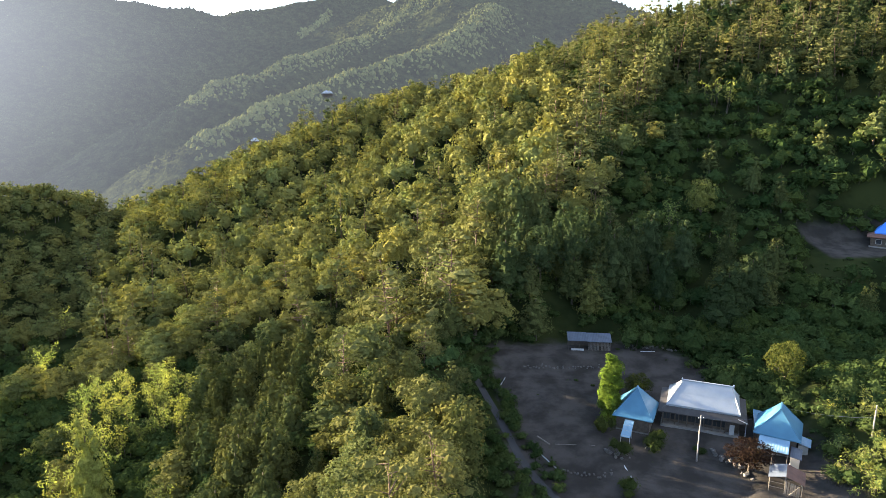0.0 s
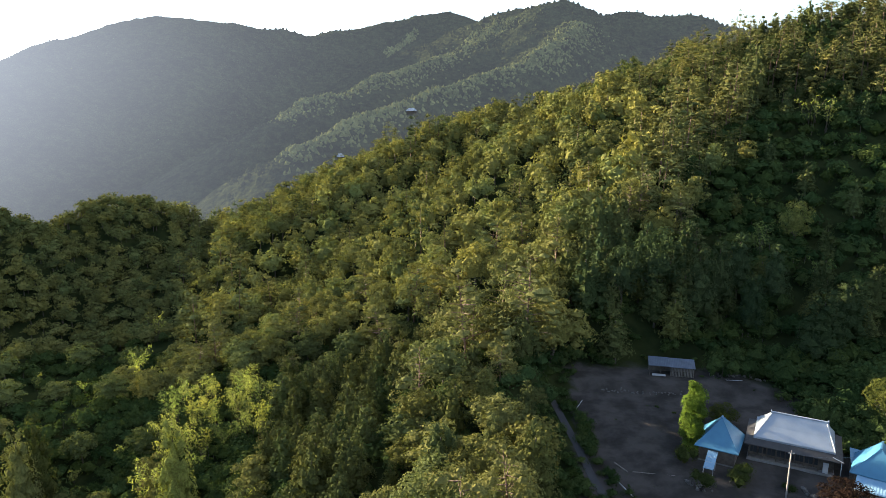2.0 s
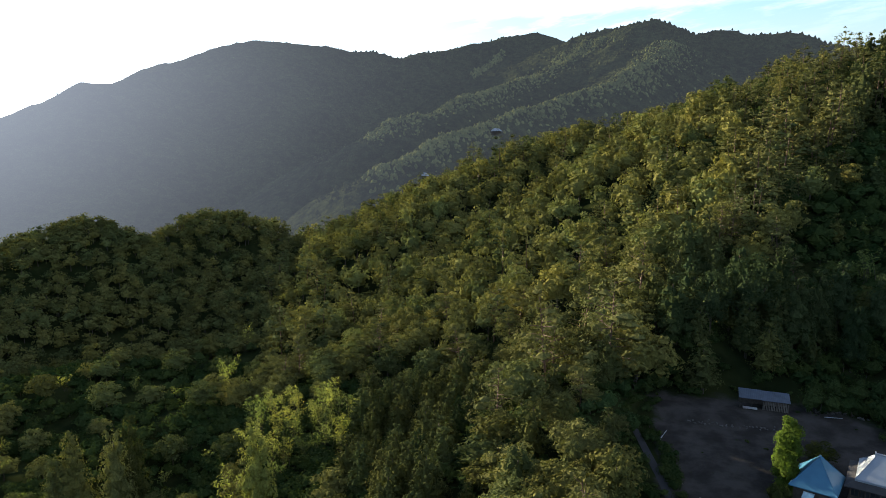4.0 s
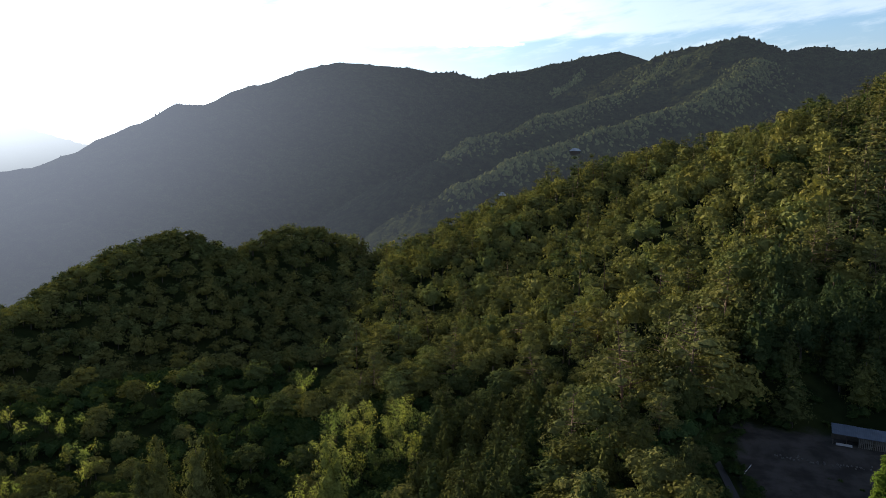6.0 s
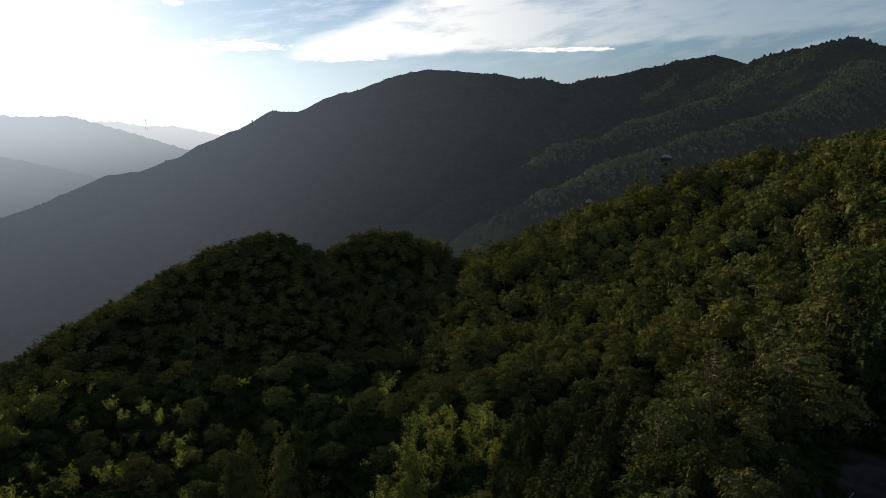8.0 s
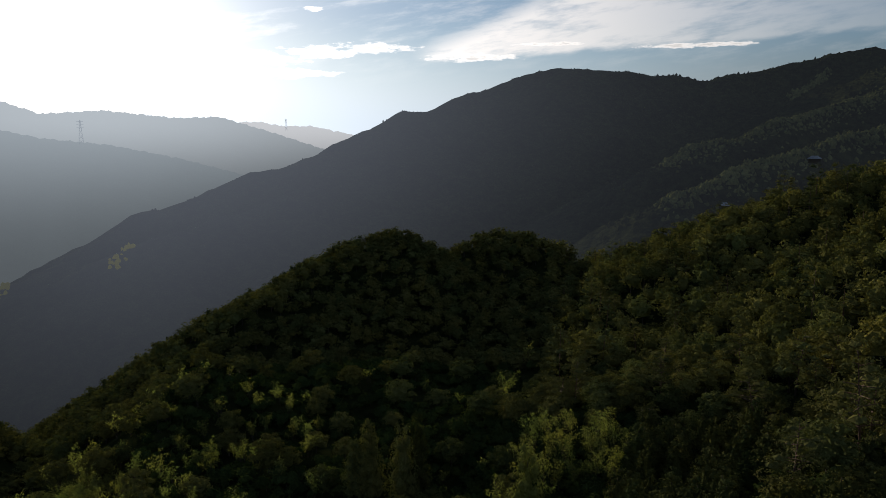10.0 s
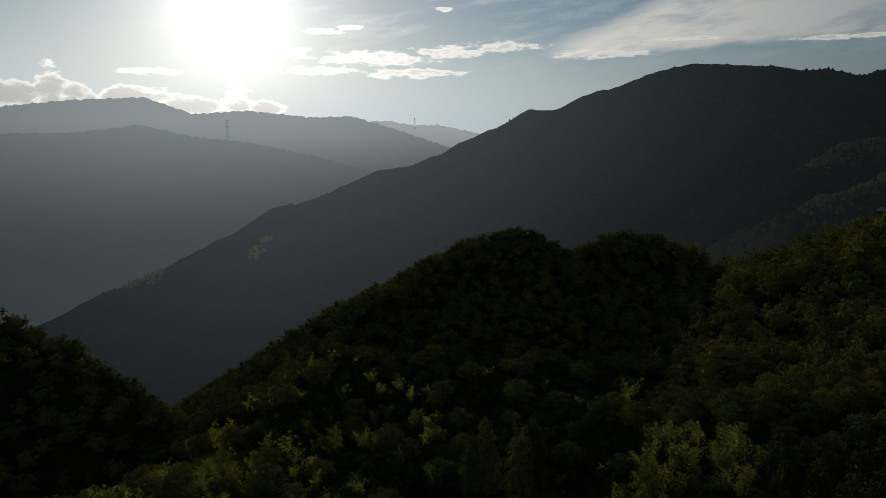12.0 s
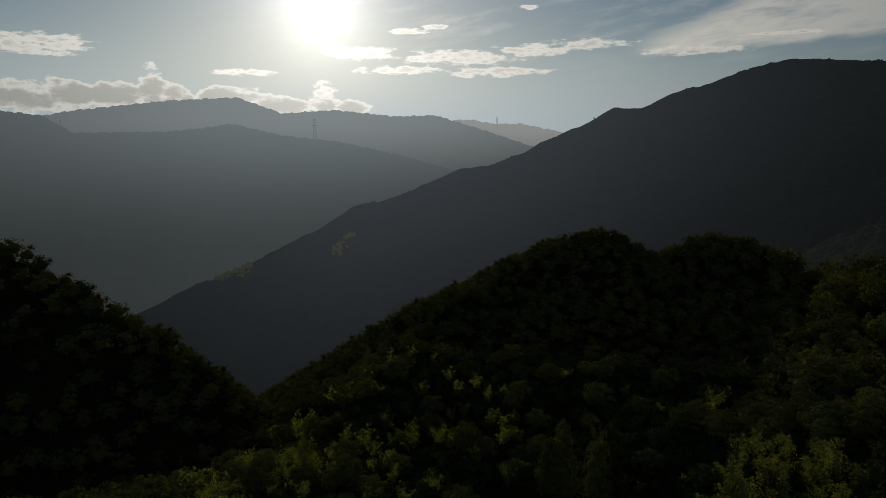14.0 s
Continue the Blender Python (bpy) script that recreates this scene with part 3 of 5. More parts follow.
def bamboo(lod, r):
    s, n = SCALE_OF[lod], int(CARDS[lod] * 0.4)
    wood, P, D = [], [], []
    m = 7
    for i in range(m):
        a, q = r.uniform(0, 6.28), r.uniform(0.1, 1.5)
        x, y, H, b = q * math.cos(a), q * math.sin(a), r.uniform(6.5, 10.5), r.uniform(0, 6.28)
        bend = r.uniform(1.4, 3.0)
        path = [np.array((x + bend * (k ** 2.2) * math.cos(b), y + bend * (k ** 2.2) * math.sin(b), H * (k - 0.12 * k ** 4))) for k in np.linspace(-0.08, 1, 6).clip(0.0, 1)]
        wood.append(tube(path, [0.055, 0.05, 0.045, 0.035, 0.025, 0.008], 3))
        k = 0.42 + 0.58 * r.uniform(0, 1, n // m) ** 0.8
        c = np.stack([x + bend * k ** 2.2 * math.cos(b), y + bend * k ** 2.2 * math.sin(b), H * (k - 0.12 * k ** 4)], 1)
        spread_ = (0.95 * np.sin(np.pi * np.clip((k - 0.36) / 0.66, 0, 1)) + 0.12)[:, None]
        o = r.normal(size=(len(k), 3)) * spread_ * (0.6, 0.6, 0.35)
        P.append(c + o)
        D.append(o + np.array([0, 0, 0.7]) + r.normal(size=o.shape) * 0.35)
    leaves = [card_piece(cards(np.concatenate(P), np.concatenate(D), s * 2.0, s * 0.5, r, droop=1.0))]
    return join(leaves), join(wood)


def shrub(lod, r):
    s, n = SCALE_OF[lod] * 0.75, int(CARDS[lod] * (0.16 if lod in ("near", "mid") else 0.19))
    lobes = [(r.normal() * 0.7, r.normal() * 0.7, r.uniform(0.8, 1.9), r.uniform(0.8, 1.3), 0.85) for _ in range(5)]
    leaves = [card_piece(lobed(lobes, n, s * 1.5, s * 0.9, r))]
    for x, y, z, rad, fl in lobes[:4 if lod == "near" else 3]:
        leaves.append(ball(np.array((x, y, z)), np.array((rad, rad, rad)) * 0.78, 5, 3, r))
    return join(leaves), tube([(0, 0, -0.4), (0, 0, 0.6), (0.1, 0, 1.4)], [0.08, 0.06, 0.02], 4)


MAKERS = {"broadleaf": broadleaf, "evergreen": broadleaf, "pine": pine, "cedar": cedar, "bamboo": bamboo, "shrub": shrub}
NAMES = {"broadleaf": ("broadleaf_tree", "rounded green broadleaf tree in the hillside forest", "tree"),
         "evergreen": ("evergreen_oak", "broadleaf tree with rounded crown, painted darker as in shade", "tree"),
         "pine": ("pine_tree", "pine with layered needle clumps and a reddish trunk", "tree"),
         "cedar": ("cedar_tree", "tall narrow dark green cedar in a dense stand", "tree"),
         "bamboo": ("bamboo_clump", "yellow-green feathery bamboo clump with bending tips", "bamboo"),
         "shrub": ("bush", "low leafy green bush on the slope", "bush")}
PARTS = {"bamboo": ("culms", "foliage"), "shrub": ("stem", "foliage")}
SHAPES = {(k, l): [f(l, np.random.default_rng(11 * i + 97 * len(k))) for i in range(4)] for k, f in MAKERS.items() for l in SCALE_OF}


def part(name, data, parent, label=""):
    ob = new(name, data)
    ob.parent = parent
    return tagged(ob, label) if label else ob


def tree_template(kind, lod, i):
    (lv, lq), (wv, wq) = SHAPES[kind, lod][i]
    name, label, cat = NAMES[kind]
    root = tagged(new(name), label, cat, "forest " + cat + "s")
    wood, crown = PARTS.get(kind, ("trunk", "crown"))
    if kind == "bamboo":  # each culm is a stem of 6 rings of 3 corners
        for k in range(0, len(wv), 18):
            part("culm", quad_mesh("culm", wv[k:k + 18], wq[:15], [BARK], smooth=True), root)
    else:
        part(wood, quad_mesh(kind + "_" + wood, wv, wq, [RED_BARK if kind == "pine" else BARK], smooth=True), root)
    part(crown, quad_mesh(kind + "_" + crown, lv, lq, [LEAF[kind, False]]), root)
    return root


def cedar_stand(az, d):
    """The dark planted stand of cedars in the hollow."""
    return -22 < az < -9 and 60 < d < 152 and az < -9 - 0.11 * max(130 - d, 0)


def forest_kind(x, y, az, d, z, q):
    """Which plant stands at a place: q is a random number from 0 to 1."""
    if az < -76 or d > 365:
        return "broadleaf"
    if -31 < az < -21.5 and 127 < d < 156:
        return "bamboo" if q < 0.78 else "shrub"
    if cedar_stand(az, d):
        return "cedar" if q < 0.97 else "broadleaf"
    if az < -17 and d < 150 and az > -38:
        return "shrub" if q < 0.72 else ("bamboo" if q < 0.84 else "broadleaf")
    if az < -30 and d < 215:
        if az < -58:
            return "bamboo" if q < 0.5 else ("shrub" if q < 0.75 else "broadleaf")
        if az < -47 and d < 185:
            return "bamboo" if q < 0.36 else ("shrub" if q < 0.75 else "broadleaf")
        return "shrub" if q < 0.62 else ("bamboo" if q < 0.72 else "broadleaf")
    if -12 < az < 6 and d < 128 and q > 0.74:
        return "cedar"
    if 3.5 < az < 16 and 128 < d < 175:
        return "cedar" if q < 0.8 else "shrub"
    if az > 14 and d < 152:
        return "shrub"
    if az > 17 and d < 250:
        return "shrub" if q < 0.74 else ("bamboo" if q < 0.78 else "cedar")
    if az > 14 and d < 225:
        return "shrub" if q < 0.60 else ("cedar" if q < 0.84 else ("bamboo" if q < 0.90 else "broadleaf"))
    # cedars mixed in for their darker colour, which imitates shade on the upper slope
    if az > 15 and d > 245:
        return "pine" if q < 0.55 else "cedar"
    if az > 9:
        return "pine" if q < 0.85 else "broadleaf"
    if d > 285:
        return "pine" if q < 0.30 else "broadleaf"
    return "pine" if q < 0.16 else "broadleaf"


def clear_of_yard(az, d):
    """True where nothing wild grows: the farmyard and the second farm's terrace."""
    rear = 132 if az < 20 else 132 - 3.2 * min(az - 20, 7)
    if 4.5 < az < 31.5 and 24 < d < rear or 9.5 < az < 16.5 and 24 < d < 138:
        return True
    if 2.6 < az <= 4.5 and 88 < d < 126:
        return True
    return 28.0 < az < 40 and 168 < d < 197


def weedy(x, y):
    """The sunny thicket of weeds beside the farm, with no trees in it."""
    return x > 30 and y < 122 and math.degrees(math.atan2(x, max(y, 1))) > 28


spots = []
step_m = 6.1
for gx in np.arange(-420, 330, step_m):
    for gy in np.arange(-60, 430, step_m):
        x, y = gx + rng.uniform(-2.5, 2.5), gy + rng.uniform(-2.5, 2.5)
        az, d = math.degrees(math.atan2(x, y)), math.hypot(x, y)
        q, keep = rng.uniform(), rng.uniform()
        if d < 30 or d > 430 or az > 45 or az < -98 or clear_of_yard(az, d) or weedy(x, y):
            continue
        if d > 380 and keep > 0.35:
            continue
        if d > 80 and cedar_stand(az, d):
            continue
        spots.append((d, az, x, y, q))
# the cedars were planted closer
for gx in np.arange(-60, 0, 5.0):
    for gy in np.arange(50, 156, 5.0):
        x, y, q = gx + rng.uniform(-1.3, 1.3), gy + rng.uniform(-1.3, 1.3), rng.uniform()
        az, d = math.degrees(math.atan2(x, y)), math.hypot(x, y)
        if d > 80 and cedar_stand(az, d):
            spots.append((d, az, x, y, 0.9 * q))
# smaller trees crowd the knoll
for gx in np.arange(-350, -110, 6.5):
    for gy in np.arange(60, 380, 6.5):
        x, y, q = gx + rng.uniform(-2.5, 2.5), gy + rng.uniform(-2.5, 2.5), rng.uniform()
        az, d = math.degrees(math.atan2(x, y)), math.hypot(x, y)
        if -84 < az < -26 and 230 < d < 375:
            spots.append((d, az, x, y, q))
for gx in np.arange(-85, -40, 5.0):
    for gy in np.arange(95, 150, 5.0):
        x, y, q = gx + rng.uniform(-1.8, 1.8), gy + rng.uniform(-1.8, 1.8), rng.uniform()
        az, d = math.degrees(math.atan2(x, y)), math.hypot(x, y)
        if -30.5 < az < -22 and 128 < d < 154:
            spots.append((d, az, x, y, 0.7 * q))
spots.sort()
SX, SY = np.array([s[2] for s in spots]), np.array([s[3] for s in spots])
SZ = land(SX, SY)
# behind the crests the forest goes on as plain crowns
SD = np.hypot(SX, SY)
crest = np.full(len(SX), -9.0)
for k in np.linspace(0.2, 0.97, 60):
    crest = np.maximum(crest, (land(SX * k, SY * k) + 6 - EYE_Z) / (SD * k))
behind = (SZ + 11 - EYE_Z) / SD < crest - 0.01
singles, joined, templates, lee = {}, {}, {}, []
for (d, az, x, y, q), z, far_side in zip(spots, SZ, behind):
    if far_side or az > 39 or az < -91:
        lee.append((x, y, z))
        continue
    kind = forest_kind(x, y, az, d, z, q)
    # backlit and near slopes take the darkened broadleaf copy as painted shade
    if kind in ("broadleaf", "pine") and az < -28 or kind == "broadleaf" and -28 < az and (az < -16 - 14 * rng.uniform() or d < 165):
        kind = "evergreen"
    if kind == "shrub" or (rng.uniform() < (0.93 if d > 150 else 1.0)):
        lod = "near" if d < (112 if kind == "broadleaf" else 90) else ("mid" if d < 190 and az > -72 else ("far" if d < (235 if az < -26 else 365) else "coarse"))
        grow = (rng.uniform(0.68, 1.30) if az > -28 else rng.uniform(0.80, 1.22)) * (1.15 if kind == "broadleaf" else 1.0)
        if kind == "shrub" and az > 10:
            grow *= 1.6
        if -8 < az < 5 and d < 140:
            grow *= 1.12 if d < 100 else (0.74 if d < 117 else 1.25)
        if kind == "cedar" and az < 0:
            grow *= 0.95
        if kind == "bamboo" and -31 < az < -21.5:
            grow *= 0.86
        if kind == "bamboo" and az < -33:
            grow *= 0.72 if az < -47 else 0.55
        if az < -26 and d > 230:
            grow *= 0.92
        if az > 8 and d > 280:
            grow *= 0.86
        crest_az = np.interp(d, (132, 180, 215, 270), (4.6, 8.2, 12.1, 18.1))
        if 128 < d < 275 and crest_az - 6 < az < crest_az + 0.8:
            grow *= 1.2 if az < crest_az - 3 else 1.36
        m = Matrix.LocRotScale((x, y, z - 0.5), Euler((rng.normal() * 0.05, rng.normal() * 0.05, rng.uniform(0, 6.28))), (grow * rng.uniform(0.9, 1.15), grow * rng.uniform(0.9, 1.15), grow * rng.uniform(0.9, 1.1) * (0.78 if kind == "evergreen" else 1.0)))
        i = int(rng.integers(4))
        if -75 < az < 36 and singles.get(kind, 0) < 300 and d > 40:
            singles[kind] = singles.get(kind, 0) + 1
            key = (kind, lod, i)
            if key not in templates:
                templates[key] = tree_template(*key)
                templates[key].matrix_basis = m
            else:
                t = copy_thing(templates[key], m)
                t.matrix_basis = m
        else:
            joined.setdefault((kind, lod), []).append((m, i, rng.uniform()))


def join_forest(kind, lod, rows, as_name=None, as_label=None):
    V, Q, I, T, n = [], [], [], [], 0
    for m, i, tone in rows:
        M = np.array(m)
        for slot, (v, q) in enumerate(SHAPES[kind, lod][i]):
            V.append(v @ M[:3, :3].T + M[:3, 3])
            Q.append(np.where(q < 0, -1, q + n))
            n += len(v)
            I.append(np.full(len(q), slot))
            T.append(np.full(len(q), tone))
    name = {"broadleaf": "broadleaf_forest", "evergreen": "evergreen_forest", "pine": "pine_forest", "cedar": "cedar_stand", "bamboo": "bamboo_grove", "shrub": "undergrowth"}[kind]
    name = as_name or name
    me = quad_mesh(name, np.concatenate(V), np.concatenate(Q), [LEAF[kind, True], RED_BARK if kind == "pine" else BARK], np.concatenate(I), np.concatenate(T))
    label = {"broadleaf": "dense green broadleaf forest covering the hills", "evergreen": "dense broadleaf forest covering the knolls, painted darker as in shade", "pine": "layered pines along the upper hillside", "cedar": "stand of tall dark cedars",
             "bamboo": "feathery yellow-green bamboo grove on the slope", "shrub": "thick low bushes covering the slope"}[kind]
    tagged(new(name, me), as_label or label, "forest", kind="stuff")


for (kind, lod), rows in joined.items():
    join_forest(kind, lod, rows)


def undergrowth_rows():
    """Creepers and bushes that cover the shaded slope above the farm, and the hollow west of it."""
    r = np.random.default_rng(31)
    out = [[], []]
    for lo, hi, d0, d1, n, big in ((4.0, 42, 134, 150, 190, 1.0), (4.0, 42, 150, 250, 400, 1.5), (-62, -17, 92, 210, 620, 1.2), (-14, 5, 60, 136, 130, 1.2), (8, 38, 245, 325, 150, 1.9), (6, 19, 165, 255, 170, 1.7), (-36, -20, 84, 160, 420, 1.0),
                                   (21, 36, 112, 150, 290, 0.9), (30, 40, 96, 120, 70, 0.8), (5.2, 6.8, 88, 112, 40, 0.5), (0.5, 7.0, 84, 128, 170, 0.5), (7.0, 12.0, 80, 96, 60, 0.45)):
        for _ in range(n):
            az, d = r.uniform(lo, hi), math.sqrt(r.uniform(d0 * d0, d1 * d1))
            p = polar(az, d)
            off_lane = p.x - np.interp(p.y, (80, 84.3, 91.6, 104.9, 116, 128), (15.9, 13.6, 11.3, 8.9, 6.0, 6.0))
            verge = big <= 0.5 and (abs(off_lane - 2.3) < 1.2 or off_lane < -1.2)
            if clear_of_yard(az, d) and not verge:
                continue
            k = r.uniform(0.7, 1.3) * big
            m = Matrix.LocRotScale((p.x, p.y, float(land(p.x, p.y)) - 0.4 * k), Euler((0, 0, r.uniform(0, 6.3))), (k * 1.25, k * 1.25, k))
            out[d > 128 or az < 0].append((m, int(r.integers(4)), r.uniform()))
    return out


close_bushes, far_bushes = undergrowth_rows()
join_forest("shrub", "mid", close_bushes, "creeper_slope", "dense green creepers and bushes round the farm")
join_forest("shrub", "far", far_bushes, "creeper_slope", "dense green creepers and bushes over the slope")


def lee_forest(rows):
    r = np.random.default_rng(3)
    v, q = ball(np.zeros(3), np.ones(3), 5, 4)
    n = len(rows)
    P = np.array(rows)[:, None, :] + np.array([0, 0, 5.5])
    V = v[None] * r.uniform(0.75, 1.25, (n, len(v), 1)) * np.array([2.9, 2.9, 3.6]) * r.uniform(0.8, 1.2, (n, 1, 1)) + P
    Q = q[None] + (np.arange(n) * len(v))[:, None, None]
    tone = np.repeat(r.uniform(0, 1, n), len(q))
    tagged(new("lee_forest", quad_mesh("lee_forest", V.reshape(-1, 3), Q.reshape(-1, 4), [LEAF["evergreen", True]], tone=tone)), "green forest on the far sides of the hills", "forest", kind="stuff")


lee_forest(lee)


def canopy(name, n, seed, where, rad, label, sink=0.9, mat=MOUNTAIN):
    """Crowns of the far forest: small uneven peaked domes, past counting."""
    r = np.random.default_rng(seed)
    x, y = where(r, n)
    z = mountain_height(x, y)
    keep = z > -160
    x, y, z = x[keep], y[keep], z[keep]
    n = len(x)
    th = np.linspace(0, 2 * np.pi, 5, endpoint=False)
    ring = np.stack([np.cos(th), np.sin(th), np.full(5, -0.5)], 1)
    base = np.concatenate([ring, ring * (0.68, 0.68, -0.8), [[0, 0, 1.0]]])
    S = np.stack([r.uniform(*rad, n), r.uniform(*rad, n), r.uniform(*rad, n) * r.uniform(0.8, 1.5, n)], 1)[:, None, :]
    V = base[None] * r.uniform(0.75, 1.3, (n, 11, 1)) * S + np.stack([x, y, z + rad[0] * 0.5 - sink], 1)[:, None, :]
    k = np.arange(5)
    q = np.concatenate([np.stack([k, (k + 1) % 5, 5 + (k + 1) % 5, 5 + k], 1), np.stack([5 + k, 5 + (k + 1) % 5, np.full(5, 10), np.full(5, -1)], 1)])
    Q = np.where(q < 0, -1, q[None] + (np.arange(n) * 11)[:, None, None])
    me = quad_mesh(name, V.reshape(-1, 3), Q.reshape(-1, 4), [mat], smooth=True)
    tagged(new(name, me), label, "forest", kind="stuff")


def along_ridges(r, n):
    """Places near the mountains' crests, where single crowns show against the sky."""
    X, Y = [], []
    for _, _, pts in MOUNTAINS:
        p = [polar(*q) for q in pts]
        for a, b in zip(p[:-1], p[1:]):
            m = int((b - a).length / 4.0)
            k = r.uniform(0, 1, m)
            X.append(a.x + k * (b.x - a.x) + r.normal(size=m) * 14)
            Y.append(a.y + k * (b.y - a.y) + r.normal(size=m) * 14)
    return np.concatenate(X), np.concatenate(Y)


def over_slopes(r, n):
    a, d = np.radians(r.uniform(-24, 18, n)), np.sqrt(r.uniform(560 ** 2, 1560 ** 2, n))
    return d * np.sin(a), d * np.cos(a)


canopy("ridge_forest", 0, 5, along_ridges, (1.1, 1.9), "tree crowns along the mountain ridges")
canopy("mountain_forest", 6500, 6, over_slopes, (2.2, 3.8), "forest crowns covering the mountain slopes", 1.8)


def over_lit_ridges(r, n):
    """Lighter-painted crowns along the two ridges that catch the low sun, thinning out down their flanks."""
    X, Y = [], []
    for _, _, pts in MOUNTAINS[3:5]:
        p = [polar(*q) for q in pts if q[0] > -20.5]
        for a, b in zip(p[:-1], p[1:]):
            side = Vector((-(b.y - a.y), b.x - a.x)).normalized()
            m = int((b - a).length * 6.0)
            k, e = r.uniform(-0.05, 1.05, m), r.normal(size=m) * 19 * r.uniform(0.2, 1.3, m)
            X.append(a.x + k * (b.x - a.x) + e * side.x)
            Y.append(a.y + k * (b.y - a.y) + e * side.y)
    return np.concatenate(X), np.concatenate(Y)


canopy("ridge_slope_forest", 0, 8, over_lit_ridges, (1.6, 3.0), "tree crowns painted lighter as if sunlit on the ridges behind the hill", 1.5, RIDGE_CROWN)

# ---- the farm ----
def shaped(name, verts, faces, mat, parent=None, label="", bevel=0.0, smooth=False):
    bm = bmesh.new()
    vs = [bm.verts.new(v) for v in verts]
    for f in faces:
        bm.faces.new([vs[i] for i in f])
    bmesh.ops.recalc_face_normals(bm, faces=bm.faces)
    if bevel:
        bmesh.ops.bevel(bm, geom=list(bm.edges), offset=bevel, segments=1, affect="EDGES", clamp_overlap=True)
    me = bpy.data.meshes.new(name)
    bm.to_mesh(me)
    bm.free()
    for p in me.polygons:
        p.use_smooth = smooth
    me.materials.append(mat)
    return part(name, me, parent, label) if parent else new(name, me)


BOX_F = [(0, 1, 2, 3), (4, 5, 6, 7), (0, 1, 5, 4), (1, 2, 6, 5), (2, 3, 7, 6), (3, 0, 4, 7)]


def box(name, x0, x1, y0, y1, z0, z1, mat, parent, label="", bevel=0.015):
    v = [(x, y, z) for z in (z0, z1) for x, y in ((x0, y0), (x1, y0), (x1, y1), (x0, y1))]
    return shaped(name, v, BOX_F, mat, parent, label, bevel)


def beam(name, a, b, w, mat, parent, label="", seg=6, w2=None):
    v, q = tube([a, tuple((np.array(a) + np.array(b)) / 2), b], [w, (w + (w2 or w)) / 2, w2 or w], seg)
    f = [tuple(int(i) for i in k) for k in q]
    n = len(v)
    f += [tuple(range(seg)), tuple(range(n - seg, n))]
    return shaped(name, [tuple(p) for p in v], f, mat, parent, label, smooth=False)


def hip_roof(name, low, high, z0, z1, mat, parent, label="", thick=0.14, sag=0.0):
    """A hipped roof or roof skirt from the eaves' rectangle low to the ridge's (or top edge's) rectangle high."""
    def rect(r, z):
        x0, x1, y0, y1 = r
        return [(x0, y0, z), (x1, y0, z), (x1, y1, z), (x0, y1, z)]
    mid = [(0.5 * (a + b)) for a, b in zip(low, high)]
    v = rect(low, z0 - thick) + rect(low, z0) + rect(mid, 0.5 * (z0 + z1) - sag) + rect(high, z1)
    f = [(0, 1, 2, 3)]
    for k in (0, 4, 8):
        f += [(k + i, k + (i + 1) % 4, k + 4 + (i + 1) % 4, k + 4 + i) for i in range(4)]
    f.append((12, 13, 14, 15))
    return shaped(name, v, f, mat, parent, label, 0.012)


def slab(name, p, thick, mat, parent, label="", ribs=0.0, amp=0.02):
    """A sloping sheet through four corners (front left, front right, back right, back left), corrugated where ribs is given."""
    p = [np.array(c, float) for c in p]
    n = max(2, int(np.linalg.norm(p[1] - p[0]) / ribs) * 2 + 1) if ribs else 2
    V = []
    for i in range(n):
        k = i / (n - 1)
        lift = np.array((0, 0, amp * (i % 2) if ribs else 0))
        V += [p[0] + k * (p[1] - p[0]) + lift, p[3] + k * (p[2] - p[3]) + lift]
    m = len(V)
    V += [v - np.array((0, 0, thick)) for v in V]
    F = []
    for i in range(n - 1):
        a = 2 * i
        F += [(a, a + 2, a + 3, a + 1), (m + a, m + a + 1, m + a + 3, m + a + 2), (a, a + 2, m + a + 2, m + a), (a + 1, a + 3, m + a + 3, m + a + 1)]
    F += [(0, 1, m + 1, m), (m - 2, m - 1, 2 * m - 1, 2 * m - 2)]
    return shaped(name, [tuple(v) for v in V], F, mat, parent, label)


def thing(name, label, category, m, group=""):
    ob = tagged(new(name), label, category, group)
    ob.matrix_basis = m
    return ob


WHITE_ROOF = plain_material("pale_painted_metal", (0.175, 0.20, 0.228), (0.225, 0.25, 0.275), 0.5, 0.42, stains=0.12, bump=0.08, fine=10, spec=0.5)
BLUE_ROOF = plain_material("blue_painted_metal", (0.026, 0.105, 0.175), (0.040, 0.137, 0.215), 0.6, 0.38, stains=0.15, bump=0.08, fine=9, spec=0.5)
DEEP_BLUE = plain_material("strong_blue_metal", (0.02, 0.13, 0.46), (0.03, 0.18, 0.55), 0.6, 0.4, stains=0.1, fine=9)
LIGHT_BLUE = plain_material("faded_blue_metal", (0.10, 0.20, 0.29), (0.16, 0.26, 0.34), 0.8, 0.45, stains=0.25, fine=9)
GREY_METAL = plain_material("weathered_grey_sheet", (0.042, 0.055, 0.074), (0.080, 0.096, 0.122), 0.8, 0.5, stains=0.4, bump=0.1)
RUST = plain_material("rusty_sheet", (0.06, 0.028, 0.02), (0.12, 0.06, 0.04), 1.2, 0.8, stains=0.4, bump=0.2)
SLATE = plain_material("dark_roof_tiles", (0.016, 0.015, 0.015), (0.036, 0.033, 0.031), 1.0, 0.7, bump=0.3, stains=0.3)
DARK_WOOD = plain_material("dark_weathered_timber", (0.045, 0.034, 0.026), (0.10, 0.078, 0.06), 1.5, 0.85, bump=0.3, stains=0.3)
